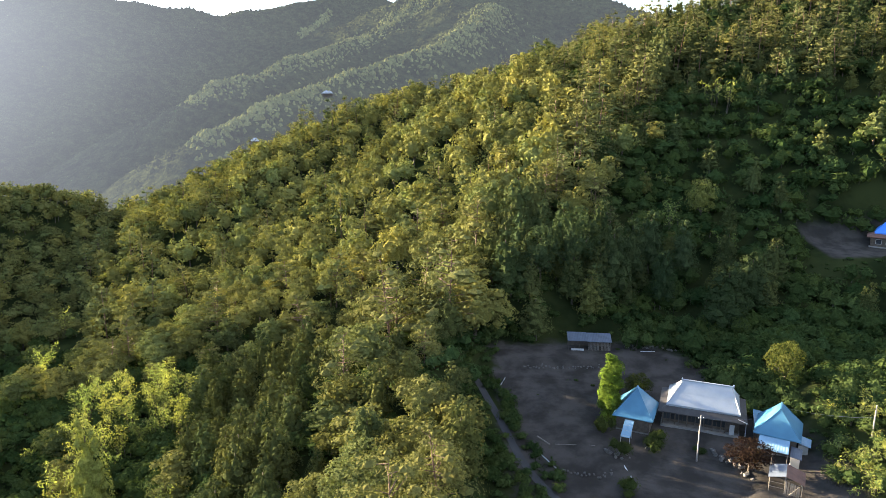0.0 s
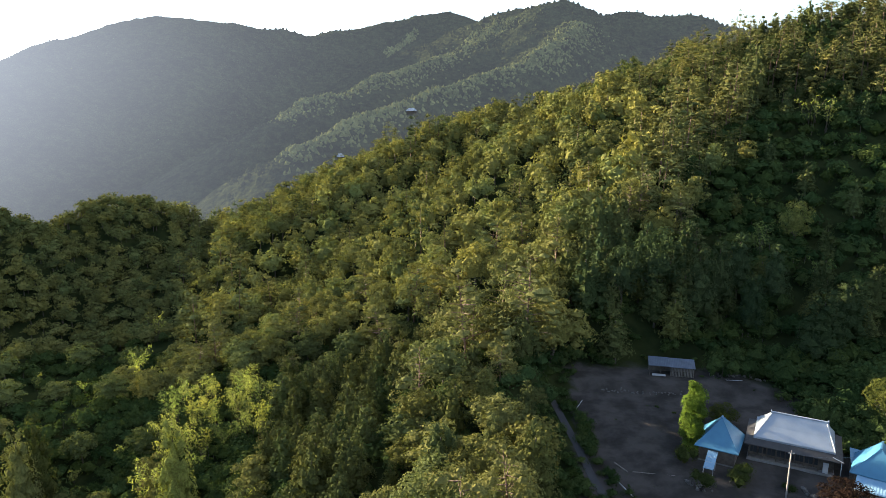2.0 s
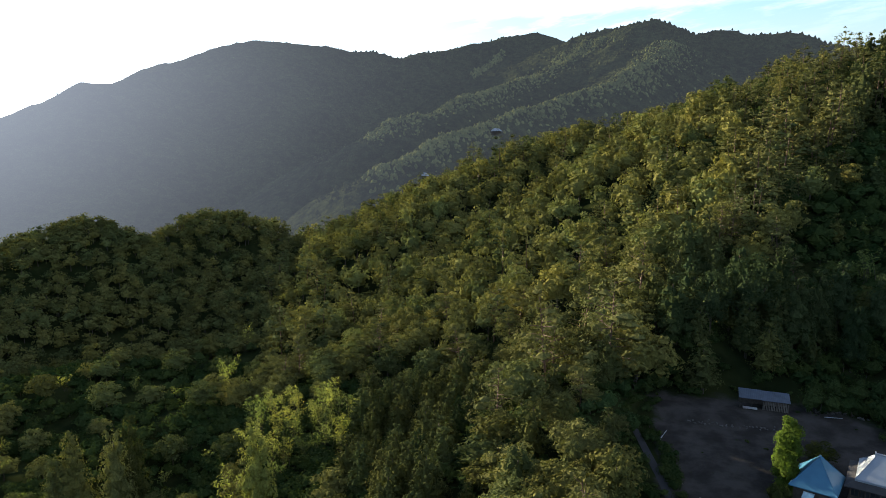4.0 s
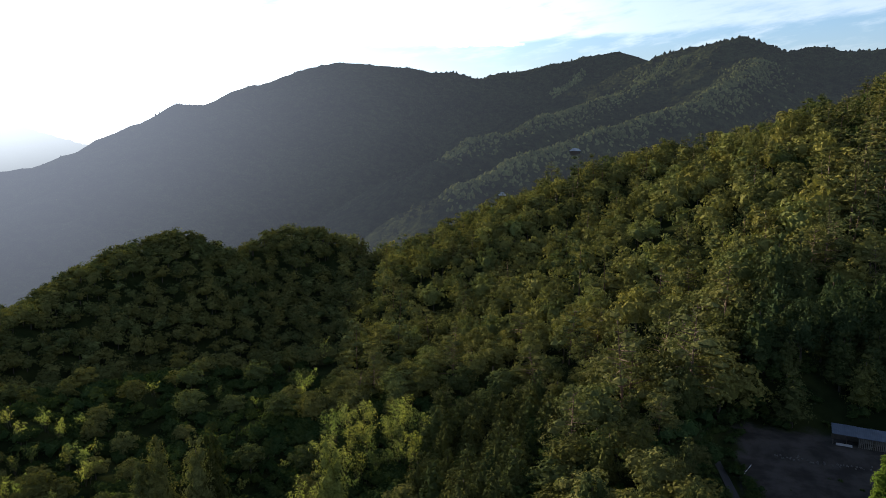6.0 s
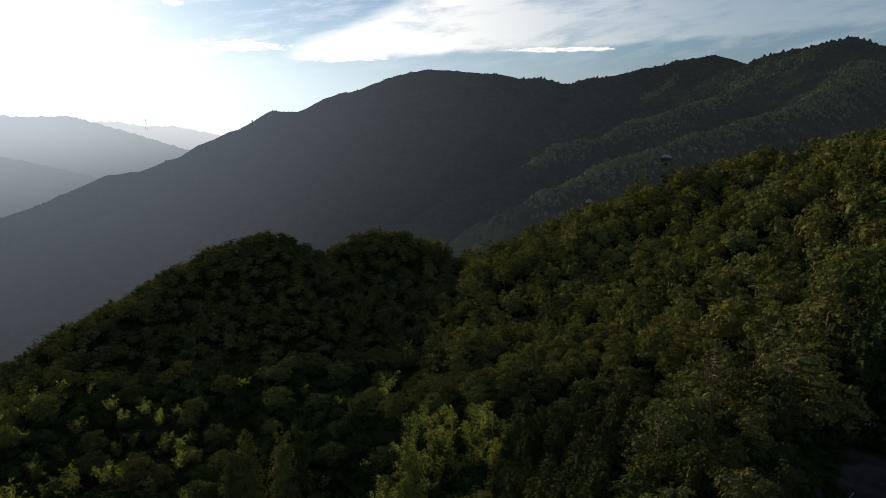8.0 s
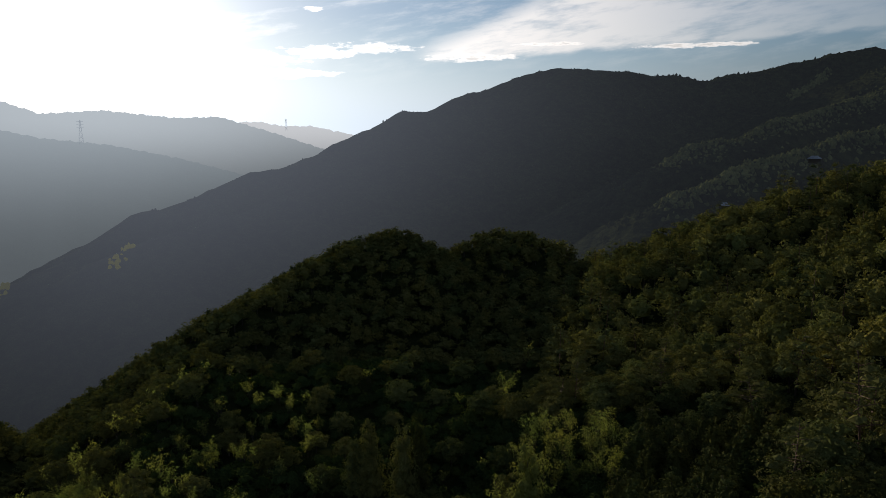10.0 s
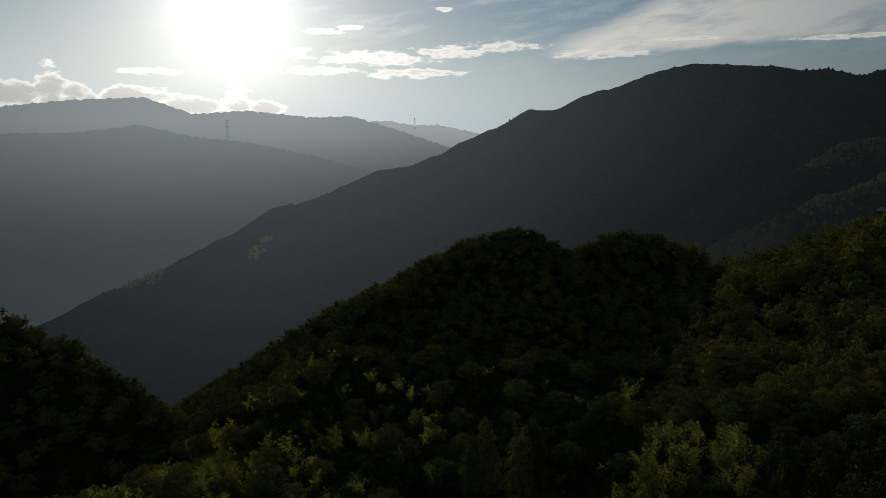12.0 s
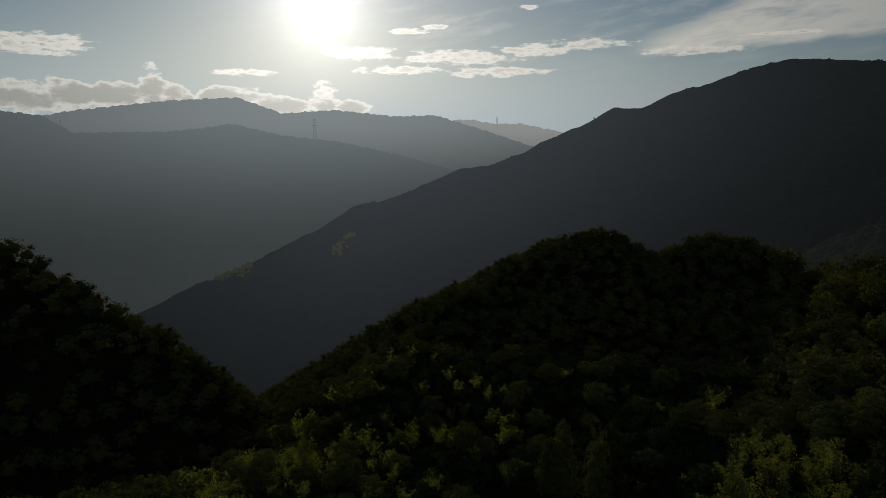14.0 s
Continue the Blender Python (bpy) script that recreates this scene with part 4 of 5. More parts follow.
OLD_WOOD = plain_material("grey_weathered_timber", (0.09, 0.078, 0.065), (0.17, 0.15, 0.13), 1.5, 0.9, bump=0.3, stains=0.3)
PLASTER = plain_material("off_white_plaster", (0.24, 0.23, 0.21), (0.33, 0.32, 0.30), 0.8, 0.9, stains=0.35)
WHITE_PAINT = plain_material("white_paint", (0.29, 0.30, 0.30), (0.38, 0.38, 0.38), 1.0, 0.5, stains=0.15)
CONCRETE = plain_material("concrete", (0.11, 0.105, 0.10), (0.18, 0.175, 0.165), 1.2, 0.9, bump=0.3, stains=0.3)
STONE = plain_material("field_stone", (0.045, 0.042, 0.038), (0.10, 0.093, 0.085), 1.6, 0.92, bump=0.4, stains=0.3)
ASPHALT = plain_material("worn_asphalt", (0.018, 0.018, 0.019), (0.032, 0.031, 0.030), 0.5, 0.9, bump=0.3, fine=20, stains=0.25)
GLASS = None


def make_glass():
    m, N, out = material("window_glass")
    b = N.add("ShaderNodeBsdfPrincipled", {"Base Color": (0.03, 0.035, 0.04, 1), "Roughness": 0.08, "Specular IOR Level": 0.6})
    N.put(out.inputs[0], b)
    return m


GLASS = make_glass()


def farmhouse():
    h = thing("farmhouse", "single-storey farmhouse with pale metal hip roof over dark tiled eaves", "house", pose(34.33, 99.53, 0, 0, 0, -21))
    box("foundation", -0.1, 11.4, -0.1, 7.1, -0.4, 0.35, CONCRETE, h)
    box("back_wall", 0, 11.3, 6.85, 7.0, 0.35, 3.0, PLASTER, h)
    box("side_wall", 0, 0.15, 0.9, 6.85, 0.35, 3.0, DARK_WOOD, h)
    box("side_wall", 11.15, 11.3, 0.9, 6.85, 0.35, 3.0, PLASTER, h)
    box("veranda_floor", 0.05, 9.2, -0.05, 0.9, 0.35, 0.50, OLD_WOOD, h, "weathered plank veranda floor")
    box("lintel", 0, 11.3, 0.86, 1.0, 2.25, 3.0, DARK_WOOD, h)
    for i in range(9):
        x = 0.05 + i * 1.24
        slid = box("sliding_door", x, x + 1.18, 0.88 + 0.05 * (i % 2), 0.93 + 0.05 * (i % 2), 0.5, 2.25, DARK_WOOD, h)
        for k in range(2):
            box("pane", x + 0.08 + 0.54 * k, x + 0.56 + 0.54 * k, 0.865 + 0.05 * (i % 2), 0.878 + 0.05 * (i % 2), 0.95, 2.15, GLASS, slid, bevel=0)
    for i in range(6):
        x = 0.12 + i * 1.82
        box("post", x, x + 0.13, 0.0, 0.13, 0.5, 2.85, DARK_WOOD, h)
    box("handrail", 4.2, 8.6, -0.03, 0.03, 0.72, 0.80, OLD_WOOD, h, "pale timber bar along the veranda")
    box("corner_panel", 9.9, 10.6, 0.05, 0.16, 0.35, 1.95, WHITE_PAINT, h, "white painted panel by the door")
    box("corner_wall", 9.3, 11.3, 0.75, 0.88, 0.35, 2.25, DARK_WOOD, h)
    hip_roof("skirt_roof", (-0.6, 12.3, -0.75, 8.1), (1.2, 10.7, 1.0, 6.6), 2.85, 3.75, SLATE, h, "dark tiled lower roof", 0.16)
    low, high = (0.55, 11.25, 0.35, 7.25), (2.7, 9.9, 3.75, 3.95)
    hip_roof("upper_roof", low, high, 3.72, 6.5, WHITE_ROOF, h, "pale grey-white metal hip roof", 0.3, 0.10)
    box("ridge_cap", 2.5, 10.1, 3.70, 4.0, 6.42, 6.66, WHITE_ROOF, h)
    for x in (2.42, 10.0):
        box("ridge_end", x, x + 0.18, 3.6, 4.1, 6.40, 6.80, WHITE_ROOF, h)
    for x0, x1 in ((low[0], high[0]), (low[1], high[1])):
        for y0, y1 in ((low[2], 3.75), (low[3], 3.95)):
            mx, my = 0.5 * (x0 + x1), 0.5 * (y0 + y1)
            beam("hip_cap", (x0, y0, 3.75), (mx, my, 5.03), 0.06, WHITE_ROOF, h)
            beam("hip_cap", (mx, my, 5.03), (x1, y1, 6.52), 0.06, WHITE_ROOF, h)
    beam("gutter", (10.9, -0.5, 3.35), (12.35, -0.75, 2.95), 0.05, WHITE_PAINT, h, "white rain gutter end")
    beam("downpipe", (12.1, -0.72, 2.95), (12.1, -0.72, 0.0), 0.05, WHITE_PAINT, h, "white downpipe")
    return h


def blue_house(name, label, m, w, dep, eave, top, ridge, mat, along_y=False):
    """A small square house under a steep blue hip roof."""
    h = thing(name, label, "house", m)
    o = 0.55
    box("foundation", o, w - o, o, dep - o, -0.4, 0.25, CONCRETE, h)
    t = 0.14
    box("front_wall", o, w - o, o, o + t, 0.25, eave, DARK_WOOD, h)
    box("back_wall", o, w - o, dep - o - t, dep - o, 0.25, eave, PLASTER, h)
    box("side_wall", o, o + t, o + t, dep - o - t, 0.25, eave, PLASTER, h)
    box("side_wall", w - o - t, w - o, o + t, dep - o - t, 0.25, eave, DARK_WOOD, h)
    d = box("door", w * 0.35, w * 0.35 + 0.9, o - 0.04, o - 0.003, 0.25, 2.1, OLD_WOOD, h)
    box("pane", w * 0.35 + 0.15, w * 0.35 + 0.75, o - 0.055, o - 0.043, 1.2, 1.9, GLASS, d, bevel=0)
    cx, cy, e = w / 2, dep / 2, 0.07
    low = (0, w, 0, dep)
    high = (cx - e, cx + e, cy - ridge, cy + ridge) if along_y else (cx - ridge, cx + ridge, cy - e, cy + e)
    hip_roof("roof", low, high, eave, top, mat, h, thick=0.12, sag=0.06)
    for cxr, cyr, a, b in ((0, 0, high[0], high[2]), (w, 0, high[1], high[2]), (w, dep, high[1], high[3]), (0, dep, high[0], high[3])):
        mx, my, mz = 0.5 * (cxr + a), 0.5 * (cyr + b), 0.5 * (eave + top) - 0.04
        beam("hip_cap", (cxr, cyr, eave), (mx, my, mz), 0.05, mat, h)
        beam("hip_cap", (mx, my, mz), (a, b, top), 0.05, mat, h)
    box("ridge_cap", high[0] - 0.06, high[1] + 0.06, high[2] - 0.06, high[3] + 0.06, top - 0.03, top + 0.16, mat, h)
    return h


def barn_left():
    h = blue_house("storehouse", "small storehouse under a steep blue metal hip roof", pose(26.2, 98.2, 0, 0, 0, -24), 6.1, 7.0, 2.55, 6.2, 0.35, BLUE_ROOF, True)
    slab("lean_to", [(1.95, -3.3, 1.0), (3.35, -3.3, 1.0), (3.35, 0.1, 2.15), (1.95, 0.1, 2.15)], 0.04, LIGHT_BLUE, h, "pale blue lean-to sheet on a frame", 0.2, 0.02)
    for x in (2.0, 3.3):
        for y, z in ((-3.2, 0.98), (-1.5, 1.55)):
            beam("post", (x, y, -0.1), (x, y, z), 0.04, WHITE_PAINT, h)
    for k in range(4):
        y = -3.15 + k * 1.05
        beam("rail", (1.9, y, 1.06 + (y + 3.3) * 0.33), (3.4, y, 1.06 + (y + 3.3) * 0.33), 0.025, WHITE_PAINT, h)


def barn_right():
    h = blue_house("dwelling", "light blue hip-roofed house with sunlit pale face", pose(45.18, 91.8, 0, 0, 0, -29), 6.3, 6.3, 3.1, 6.6, 1.2, BLUE_ROOF, True)
    slab("porch_roof", [(0.9, -2.9, 2.35), (4.9, -2.9, 2.35), (4.9, 0.5, 3.02), (0.9, 0.5, 3.02)], 0.06, LIGHT_BLUE, h, "light blue sheet porch roof", 0.35, 0.02)
    for x in (1.0, 2.9, 4.8):
        beam("post", (x, -2.8, -0.1), (x, -2.8, 2.32), 0.06, OLD_WOOD, h)
    slab("annex_roof", [(5.1, -2.3, 1.75), (6.6, -2.3, 1.6), (6.6, 0.2, 2.0), (5.1, 0.2, 2.15)], 0.04, GREY_METAL, h, "grey corrugated annex roof", 0.25, 0.03)
    box("annex_wall", 5.2, 6.4, -2.1, 0.0, -0.1, 1.55, PLASTER, h)
    slab("side_roof", [(6.0, 1.2, 2.35), (7.6, 1.2, 2.0), (7.6, 3.8, 2.0), (6.0, 3.8, 2.35)], 0.04, LIGHT_BLUE, h, "pale corrugated side roof", 0.25, 0.03)
    box("side_annex", 6.0, 7.3, 1.4, 3.6, -0.1, 1.9, PLASTER, h)


def link_roof():
    h = thing("covered_passage", "narrow blue-roofed passage between two houses", "shed", pose(46.7, 94.9, 0, 0, 0, -21))
    slab("roof", [(0, 0, 2.85), (1.35, 0, 2.75), (1.35, 4.4, 2.95), (0, 4.4, 3.05)], 0.05, BLUE_ROOF, h, "", 0.3, 0.02)
    box("wall", 0.2, 1.2, 0.4, 4.0, -0.1, 2.65, DARK_WOOD, h)


def open_shed():
    h = thing("wood_shed", "open timber shed with grey and rusty sheet roof", "shed", pose(43.3, 82.0, 0, 0, 0, -28))
    slab("roof_sheet", [(-0.2, -0.3, 2.15), (-0.2, 3.0, 2.25), (1.9, 3.0, 2.85), (1.9, -0.3, 2.75)], 0.04, GREY_METAL, h, "grey metal roof slope", 0.25, 0.03)
    slab("roof_sheet", [(1.9, -0.3, 2.75), (1.9, 3.0, 2.85), (4.2, 3.0, 2.05), (4.2, -0.3, 1.95)], 0.04, RUST, h, "rust-red metal roof slope", 0.25, 0.03)
    for x, z in ((0.0, 2.1), (1.9, 2.7), (3.9, 2.0)):
        for y in (0.0, 2.8):
            beam("post", (x, y, -0.3), (x, y, z), 0.06, OLD_WOOD, h)
    for z in (0.7, 1.4):
        beam("rail", (0, 0, z), (1.9, 0, z), 0.035, OLD_WOOD, h)
    for i in range(7):
        x = 2.05 + i * 0.26
        shaped("plank", [(x + s * 0.1 + k * 0.05 * (i % 3 - 1), -0.06 + e, 0 + k * (1.9 - 0.05 * i)) for k in (0, 1) for s, e in ((-1, 0), (1, 0), (1, 0.03), (-1, 0.03))], BOX_F, OLD_WOOD, h)
    beam("brace", (2.2, -0.35, -0.2), (3.6, -0.25, 1.7), 0.04, OLD_WOOD, h)


def back_shed():
    h = thing("storage_shed", "long low shed with grey-blue roof and stacked boards", "shed", pose(24.7, 128.3, 0.9, 0, 0, -6))
    slab("roof_sheet", [(-0.2, -0.5, 2.05), (3.6, -0.5, 2.05), (3.6, 2.6, 2.75), (-0.2, 2.6, 2.75)], 0.05, GREY_METAL, h, "grey-blue sheet roof", 0.3, 0.03)
    slab("roof_sheet", [(3.62, -0.5, 1.98), (8.3, -0.5, 1.98), (8.3, 2.6, 2.68), (3.62, 2.6, 2.68)], 0.05, GREY_METAL, h, "grey-blue sheet roof", 0.3, 0.03)
    for i in range(5):
        for y, z in ((0.0, 2.1), (2.4, 2.6)):
            beam("post", (0.1 + i * 2.0, y, -0.3), (0.1 + i * 2.0, y, z), 0.06, DARK_WOOD, h)
    box("back_wall", 0, 8.1, 2.44, 2.52, -0.2, 2.5, DARK_WOOD, h)
    for i in range(16):
        x = 3.9 + i * 0.27
        box("board", x, x + 0.16, 0.08, 0.12, -0.1, 1.55 + 0.1 * ((i * 7) % 5) / 4, OLD_WOOD, h, bevel=0)
    box("timber_stack", 0.6, 3.0, -0.4, 0.1, -0.15, 0.28, WHITE_PAINT, h, "pale white board lying in front")


def far_farm():
    h = thing("neighbour_house", "house with bright blue roof and reddish lower roof", "house", pose(103.2, 163.4, 13.0, 0, 0, -30))
    box("wall", 0, 9.5, 0, 6.0, -0.6, 2.7, DARK_WOOD, h)
    box("plinth", -0.3, 9.8, -0.9, 6.2, -0.6, 0.2, CONCRETE, h)
    for i in range(4):
        w = box("window", 1.0 + i * 2.1, 2.3 + i * 2.1, -0.05, -0.003, 0.8, 2.0, PLASTER, h)
        box("pane", 1.1 + i * 2.1, 2.2 + i * 2.1, -0.07, -0.055, 0.9, 1.9, GLASS, w, bevel=0)
    hip_roof("lower_roof", (-0.9, 10.4, -1.1, 7.1), (1.2, 8.3, 1.2, 4.8), 2.6, 3.5, RUST, h, "reddish brown lower roof", 0.12)
    low, high = (0.6, 8.9, 0.5, 5.5), (2.6, 6.9, 2.9, 3.1)
    hip_roof("upper_roof", low, high, 3.45, 5.6, DEEP_BLUE, h, "bright blue metal roof", 0.25)
    box("ridge_cap", 2.4, 7.1, 2.86, 3.14, 5.52, 5.74, DEEP_BLUE, h)


def pole(x, y, z, height, label, arm=True):
    p = thing("utility_pole", label, "pole", pose(x, y, z), "utility poles")
    beam("shaft", (0, 0, -0.5), (0, 0, height), 0.13, CONCRETE, p, seg=8, w2=0.085)
    if arm:
        beam("crossarm", (-0.35, 0, height - 0.5), (0.45, 0, height - 0.45), 0.04, GREY_METAL, p)
        for s in (-0.3, 0.35):
            beam("insulator", (s, 0, height - 0.48), (s, 0, height - 0.30), 0.05, WHITE_PAINT, p)
    return p


def wire(a, b, sag, rad=0.018):
    a, b = np.array(a), np.array(b)
    pts = [a + k * (b - a) - np.array((0, 0, sag * 4 * k * (1 - k))) for k in np.linspace(0, 1, 13)]
    v, q = tube(pts, [rad] * 13, 4)
    tagged(new("overhead_wire", quad_mesh("overhead_wire", v, q, [GREY_METAL])), "thin grey overhead wire strung between poles", "cable", "overhead wires")


farmhouse()
barn_left()
barn_right()
link_roof()
open_shed()
back_shed()
far_farm()
pole(36.6, 89.9, -0.5, 7.3, "grey concrete utility pole beside the field")
pole(60.0, 88.0, float(land(60.0, 88.0)), 4.9, "slim pale pole standing in tall sunlit weeds", False)
wire((36.6, 89.9, 6.4), (47.5, 95.2, 3.6), 0.4)
wire((50.2, 93.3, 6.2), (60.0, 88.0, 7.4), 0.4)

# the lane that curls round the yard's edge
def ribbon(name, pts, width, mat, label, category, thick=0.10, lift=0.05):
    p = [np.array(q, float) for q in pts]
    dense = []
    for i in range(len(p) - 1):
        a, b = p[max(i - 1, 0)], p[min(i + 2, len(p) - 1)]
        for k in np.linspace(0, 1, 9)[:-1]:
            dense.append(0.5 * (2 * p[i] + (p[i + 1] - a) * k + (2 * a - 5 * p[i] + 4 * p[i + 1] - b) * k * k + (3 * p[i] - a - 3 * p[i + 1] + b) * k ** 3))
    dense.append(p[-1])
    V, Q = [], []
    for i, c in enumerate(dense):
        t = dense[min(i + 1, len(dense) - 1)] - dense[max(i - 1, 0)]
        nrm = np.array((-t[1], t[0])) / np.hypot(*t)
        for s, dz in ((0.5, lift - thick), (0.5, lift), (-0.5, lift), (-0.5, lift - thick)):
            q = c + nrm * s * width
            V.append((q[0], q[1], max(float(land(c[0], c[1])), float(land(q[0], q[1]))) + dz))
    for i in range(len(dense) - 1):
        Q += [[4 * i + k, 4 * i + (k + 1) % 4, 4 * i + 4 + (k + 1) % 4, 4 * i + 4 + k] for k in range(4)]
    return tagged(new(name, quad_mesh(name, V, Q, [mat])), label, category, kind="structure")


ribbon("road", [(6.0, 116), (8.9, 104.9), (11.3, 91.6), (13.6, 84.3), (16.2, 79.5), (22, 72), (33, 63)], 1.2, ASPHALT, "narrow worn asphalt lane along the yard", "road")


def logs():
    """Pipes and poles left lying along the yard's edge."""
    for a, b, w, mat, label in (((10.2, 105.5), (12.6, 101.0), 0.09, OLD_WOOD, "grey timber pole lying at the yard's edge"),
                                ((14.6, 97.6), (16.2, 95.2), 0.10, OLD_WOOD, "short grey log lying on bare soil"),
                                ((14.2, 93.0), (16.6, 87.6), 0.07, WHITE_PAINT, "pale plastic pipe lying on the bank"),
                                ((17.0, 95.3), (22.6, 93.3), 0.06, OLD_WOOD, "thin timber pole lying across the yard"),
                                ((25.6, 87.8), (26.2, 84.0), 0.08, WHITE_PAINT, "pale pipe lying beside the field"),
                                ((29.9, 97.0 - 4.5), (31.8, 97.6 - 2.8), 0.08, OLD_WOOD, "pale plank lying in the yard"),
                                ((10.0, 113.5), (11.3, 117.0), 0.06, WHITE_PAINT, "pale stake leaning at the forest edge"),
                                ((38.5, 127.0), (41.5, 127.2), 0.06, WHITE_PAINT, "white pole lying below the slope")):
        z = float(land(a[0], a[1])) + w
        z2 = float(land(b[0], b[1])) + w
        v, q = tube([(a[0], a[1], z), (0.5 * (a[0] + b[0]), 0.5 * (a[1] + b[1]), 0.5 * (z + z2)), (b[0], b[1], z2)], [w, w, w * 0.9], 6)
        f = [tuple(int(i) for i in k) for k in q] + [tuple(range(6)), tuple(range(12, 18))]
        ob = shaped("log" if mat is OLD_WOOD else "pipe", [tuple(p) for p in v], f, mat)
        tagged(ob, label, "log" if mat is OLD_WOOD else "pipe")


logs()


def stone_mesh(i):
    r = np.random.default_rng(50 + i)
    v, q = ball(np.zeros(3), np.array((0.5, 0.4, 0.33)), 6, 5, r)
    return quad_mesh("stone", v, q, [STONE])


STONES = [stone_mesh(i) for i in range(5)]


def stone_wall(label, pts, rows, size):
    w = thing("dry_stone_wall", label, "wall", pose(0, 0, 0), "stone walls")
    r = np.random.default_rng(len(pts) + rows * 7)
    for (ax, ay), (bx, by) in zip(pts[:-1], pts[1:]):
        n = max(2, int(math.hypot(bx - ax, by - ay) / (size * 0.85)))
        for i in range(n):
            for k in range(rows):
                t = (i + r.uniform(0.1, 0.9)) / n
                x, y = ax + t * (bx - ax) + r.normal() * 0.3, ay + t * (by - ay) + r.normal() * 0.3
                st = part("stone", STONES[int(r.integers(5))], w)
                st.matrix_basis = Matrix.LocRotScale((x, y, float(land(x, y)) + size * (0.15 + 0.5 * k)), Euler(r.uniform(0, 6.3, 3)), Vector((size, size, size)) * r.uniform(0.7, 1.35))


stone_wall("low wall of grey field stones above the field", [(39.6, 92.6), (41.4, 88.2), (42.7, 85.0)], 2, 0.7)
stone_wall("row of rough stones along the terrace bank", [(15.2, 122.0), (20, 121.6), (29.5, 121.6)], 1, 0.4)
stone_wall("heap of pale stones under the bushes", [(23.6, 91.8), (25.5, 90.2), (26.6, 90.0)], 2, 0.6)
stone_wall("stones edging the yard's lower bank", [(17.0, 88.5), (20.5, 86.8), (24.4, 86.6)], 1, 0.36)
stone_wall("scattered stones below the wooded slope", [(36.0, 129.3), (42, 129.6), (46, 128.0)], 1, 0.6)


def furrows():
    """The tilled field: low ridges of earth, one after the other."""
    way, across = np.array((0.93, -0.36)), np.array((0.36, 0.93))
    o = np.array((33.5, 87.0))
    f = thing("tilled_field", "dark tilled field with parallel soil ridges", "field", pose(0, 0, 0))
    r = np.random.default_rng(4)
    for k in range(-11, 9):
        V, Q = [], []
        for s in np.arange(-14, 14, 0.7):
            c = o + way * s + across * (k * 0.95) + across * r.normal() * 0.04
            if inside(FIELD, c[0], c[1]) < 0.6:
                continue
            z = float(land(c[0], c[1]))
            for e, dz in ((-0.46, -0.02), (-0.18, 0.034 + r.normal() * 0.008), (0.16, 0.048 + r.normal() * 0.008), (0.46, -0.02)):
                V.append((c[0] + across[0] * e, c[1] + across[1] * e, z + dz))
        n = len(V) // 4
        for i in range(n - 1):
            Q += [[4 * i + j, 4 * i + 4 + j, 4 * i + 5 + j, 4 * i + 1 + j] for j in range(3)]
        if Q:
            part("soil_ridge", quad_mesh("soil_ridge", V, Q, [FLOOR], smooth=True), f)


furrows()


# ---- single trees and bushes of the farm ----
def garden_plant(kind, lod, i, x, y, sx, sz, name, label, dark, light, tr=0.36, turn=0.0, dz=0.0):
    (lv, lq), (wv, wq) = SHAPES[kind, lod][i]
    root = thing(name, label, "bush" if "bush" in name or "shrub" in name else "tree", Matrix.LocRotScale((x, y, float(land(x, y)) - 0.2 + dz), Euler((0, 0, turn)), (sx, sx, sz)))
    m = leaf_material(name + "_leaves", dark, light, False, through_light=tr)
    part("trunk", quad_mesh("trunk", wv, wq, [BARK], smooth=True), root)
    part("crown", quad_mesh("crown", lv, lq, [m]), root)




def columnar_tree():
    """A tall column of heaped leafy lobes."""
    r = np.random.default_rng(77)
    lobes = [(r.normal() * 0.35, r.normal() * 0.35, 1.3 + 1.0 * i, 1.75 - 0.035 * i - 0.35 * max(i - 8, 0), 1.0) for i in range(11)]
    lobes += [(1.15 * math.cos(a), 1.15 * math.sin(a), 2.0 + 1.0 * i, 1.0, 1.0) for i, a in enumerate((0.3, 2.6, 4.4, 1.2, 3.4, 5.5, 2.0))]
    root = thing("columnar_tree", "tall columnar yellow-green tree beside the storehouse", "tree", pose(26.5, 100.8, -0.2))
    m = leaf_material("columnar_tree_leaves", (0.075, 0.105, 0.016), (0.140, 0.168, 0.030), False, through_light=0.4)
    v, q = join([card_piece(lobed(lobes, 3600, 0.30, 0.20, r, jit=0.5))] + [ball(np.array(l[:3]), np.array((l[3],) * 3) * 0.78, 7, 5, r) for l in lobes])
    part("crown", quad_mesh("crown", v, q, [m]), root)
    wv, wq = tube([(0, 0, -0.3), (0, 0, 4), (0, 0, 10)], [0.2, 0.15, 0.04])
    part("trunk", quad_mesh("trunk", wv, wq, [BARK], smooth=True), root)


columnar_tree()
garden_plant("broadleaf", "near", 1, 42.6, 86.6, 0.98, 0.56, "maple_shrub", "round dark red-brown maple by the stone wall", (0.015, 0.010, 0.009), (0.028, 0.018, 0.014))
garden_plant("shrub", "near", 0, 26.0, 90.4, 1.15, 1.0, "garden_bush", "dark green clipped bush at the yard's corner", (0.022, 0.033, 0.011), (0.050, 0.062, 0.019))
garden_plant("shrub", "near", 1, 31.2, 92.2, 0.9, 0.8, "garden_bush", "dark green clipped bush below the storehouse", (0.022, 0.033, 0.011), (0.050, 0.062, 0.019))
garden_plant("shrub", "near", 2, 32.2, 93.6, 1.0, 0.8, "garden_bush", "dark green low bush before the storehouse", (0.022, 0.033, 0.011), (0.050, 0.062, 0.019))
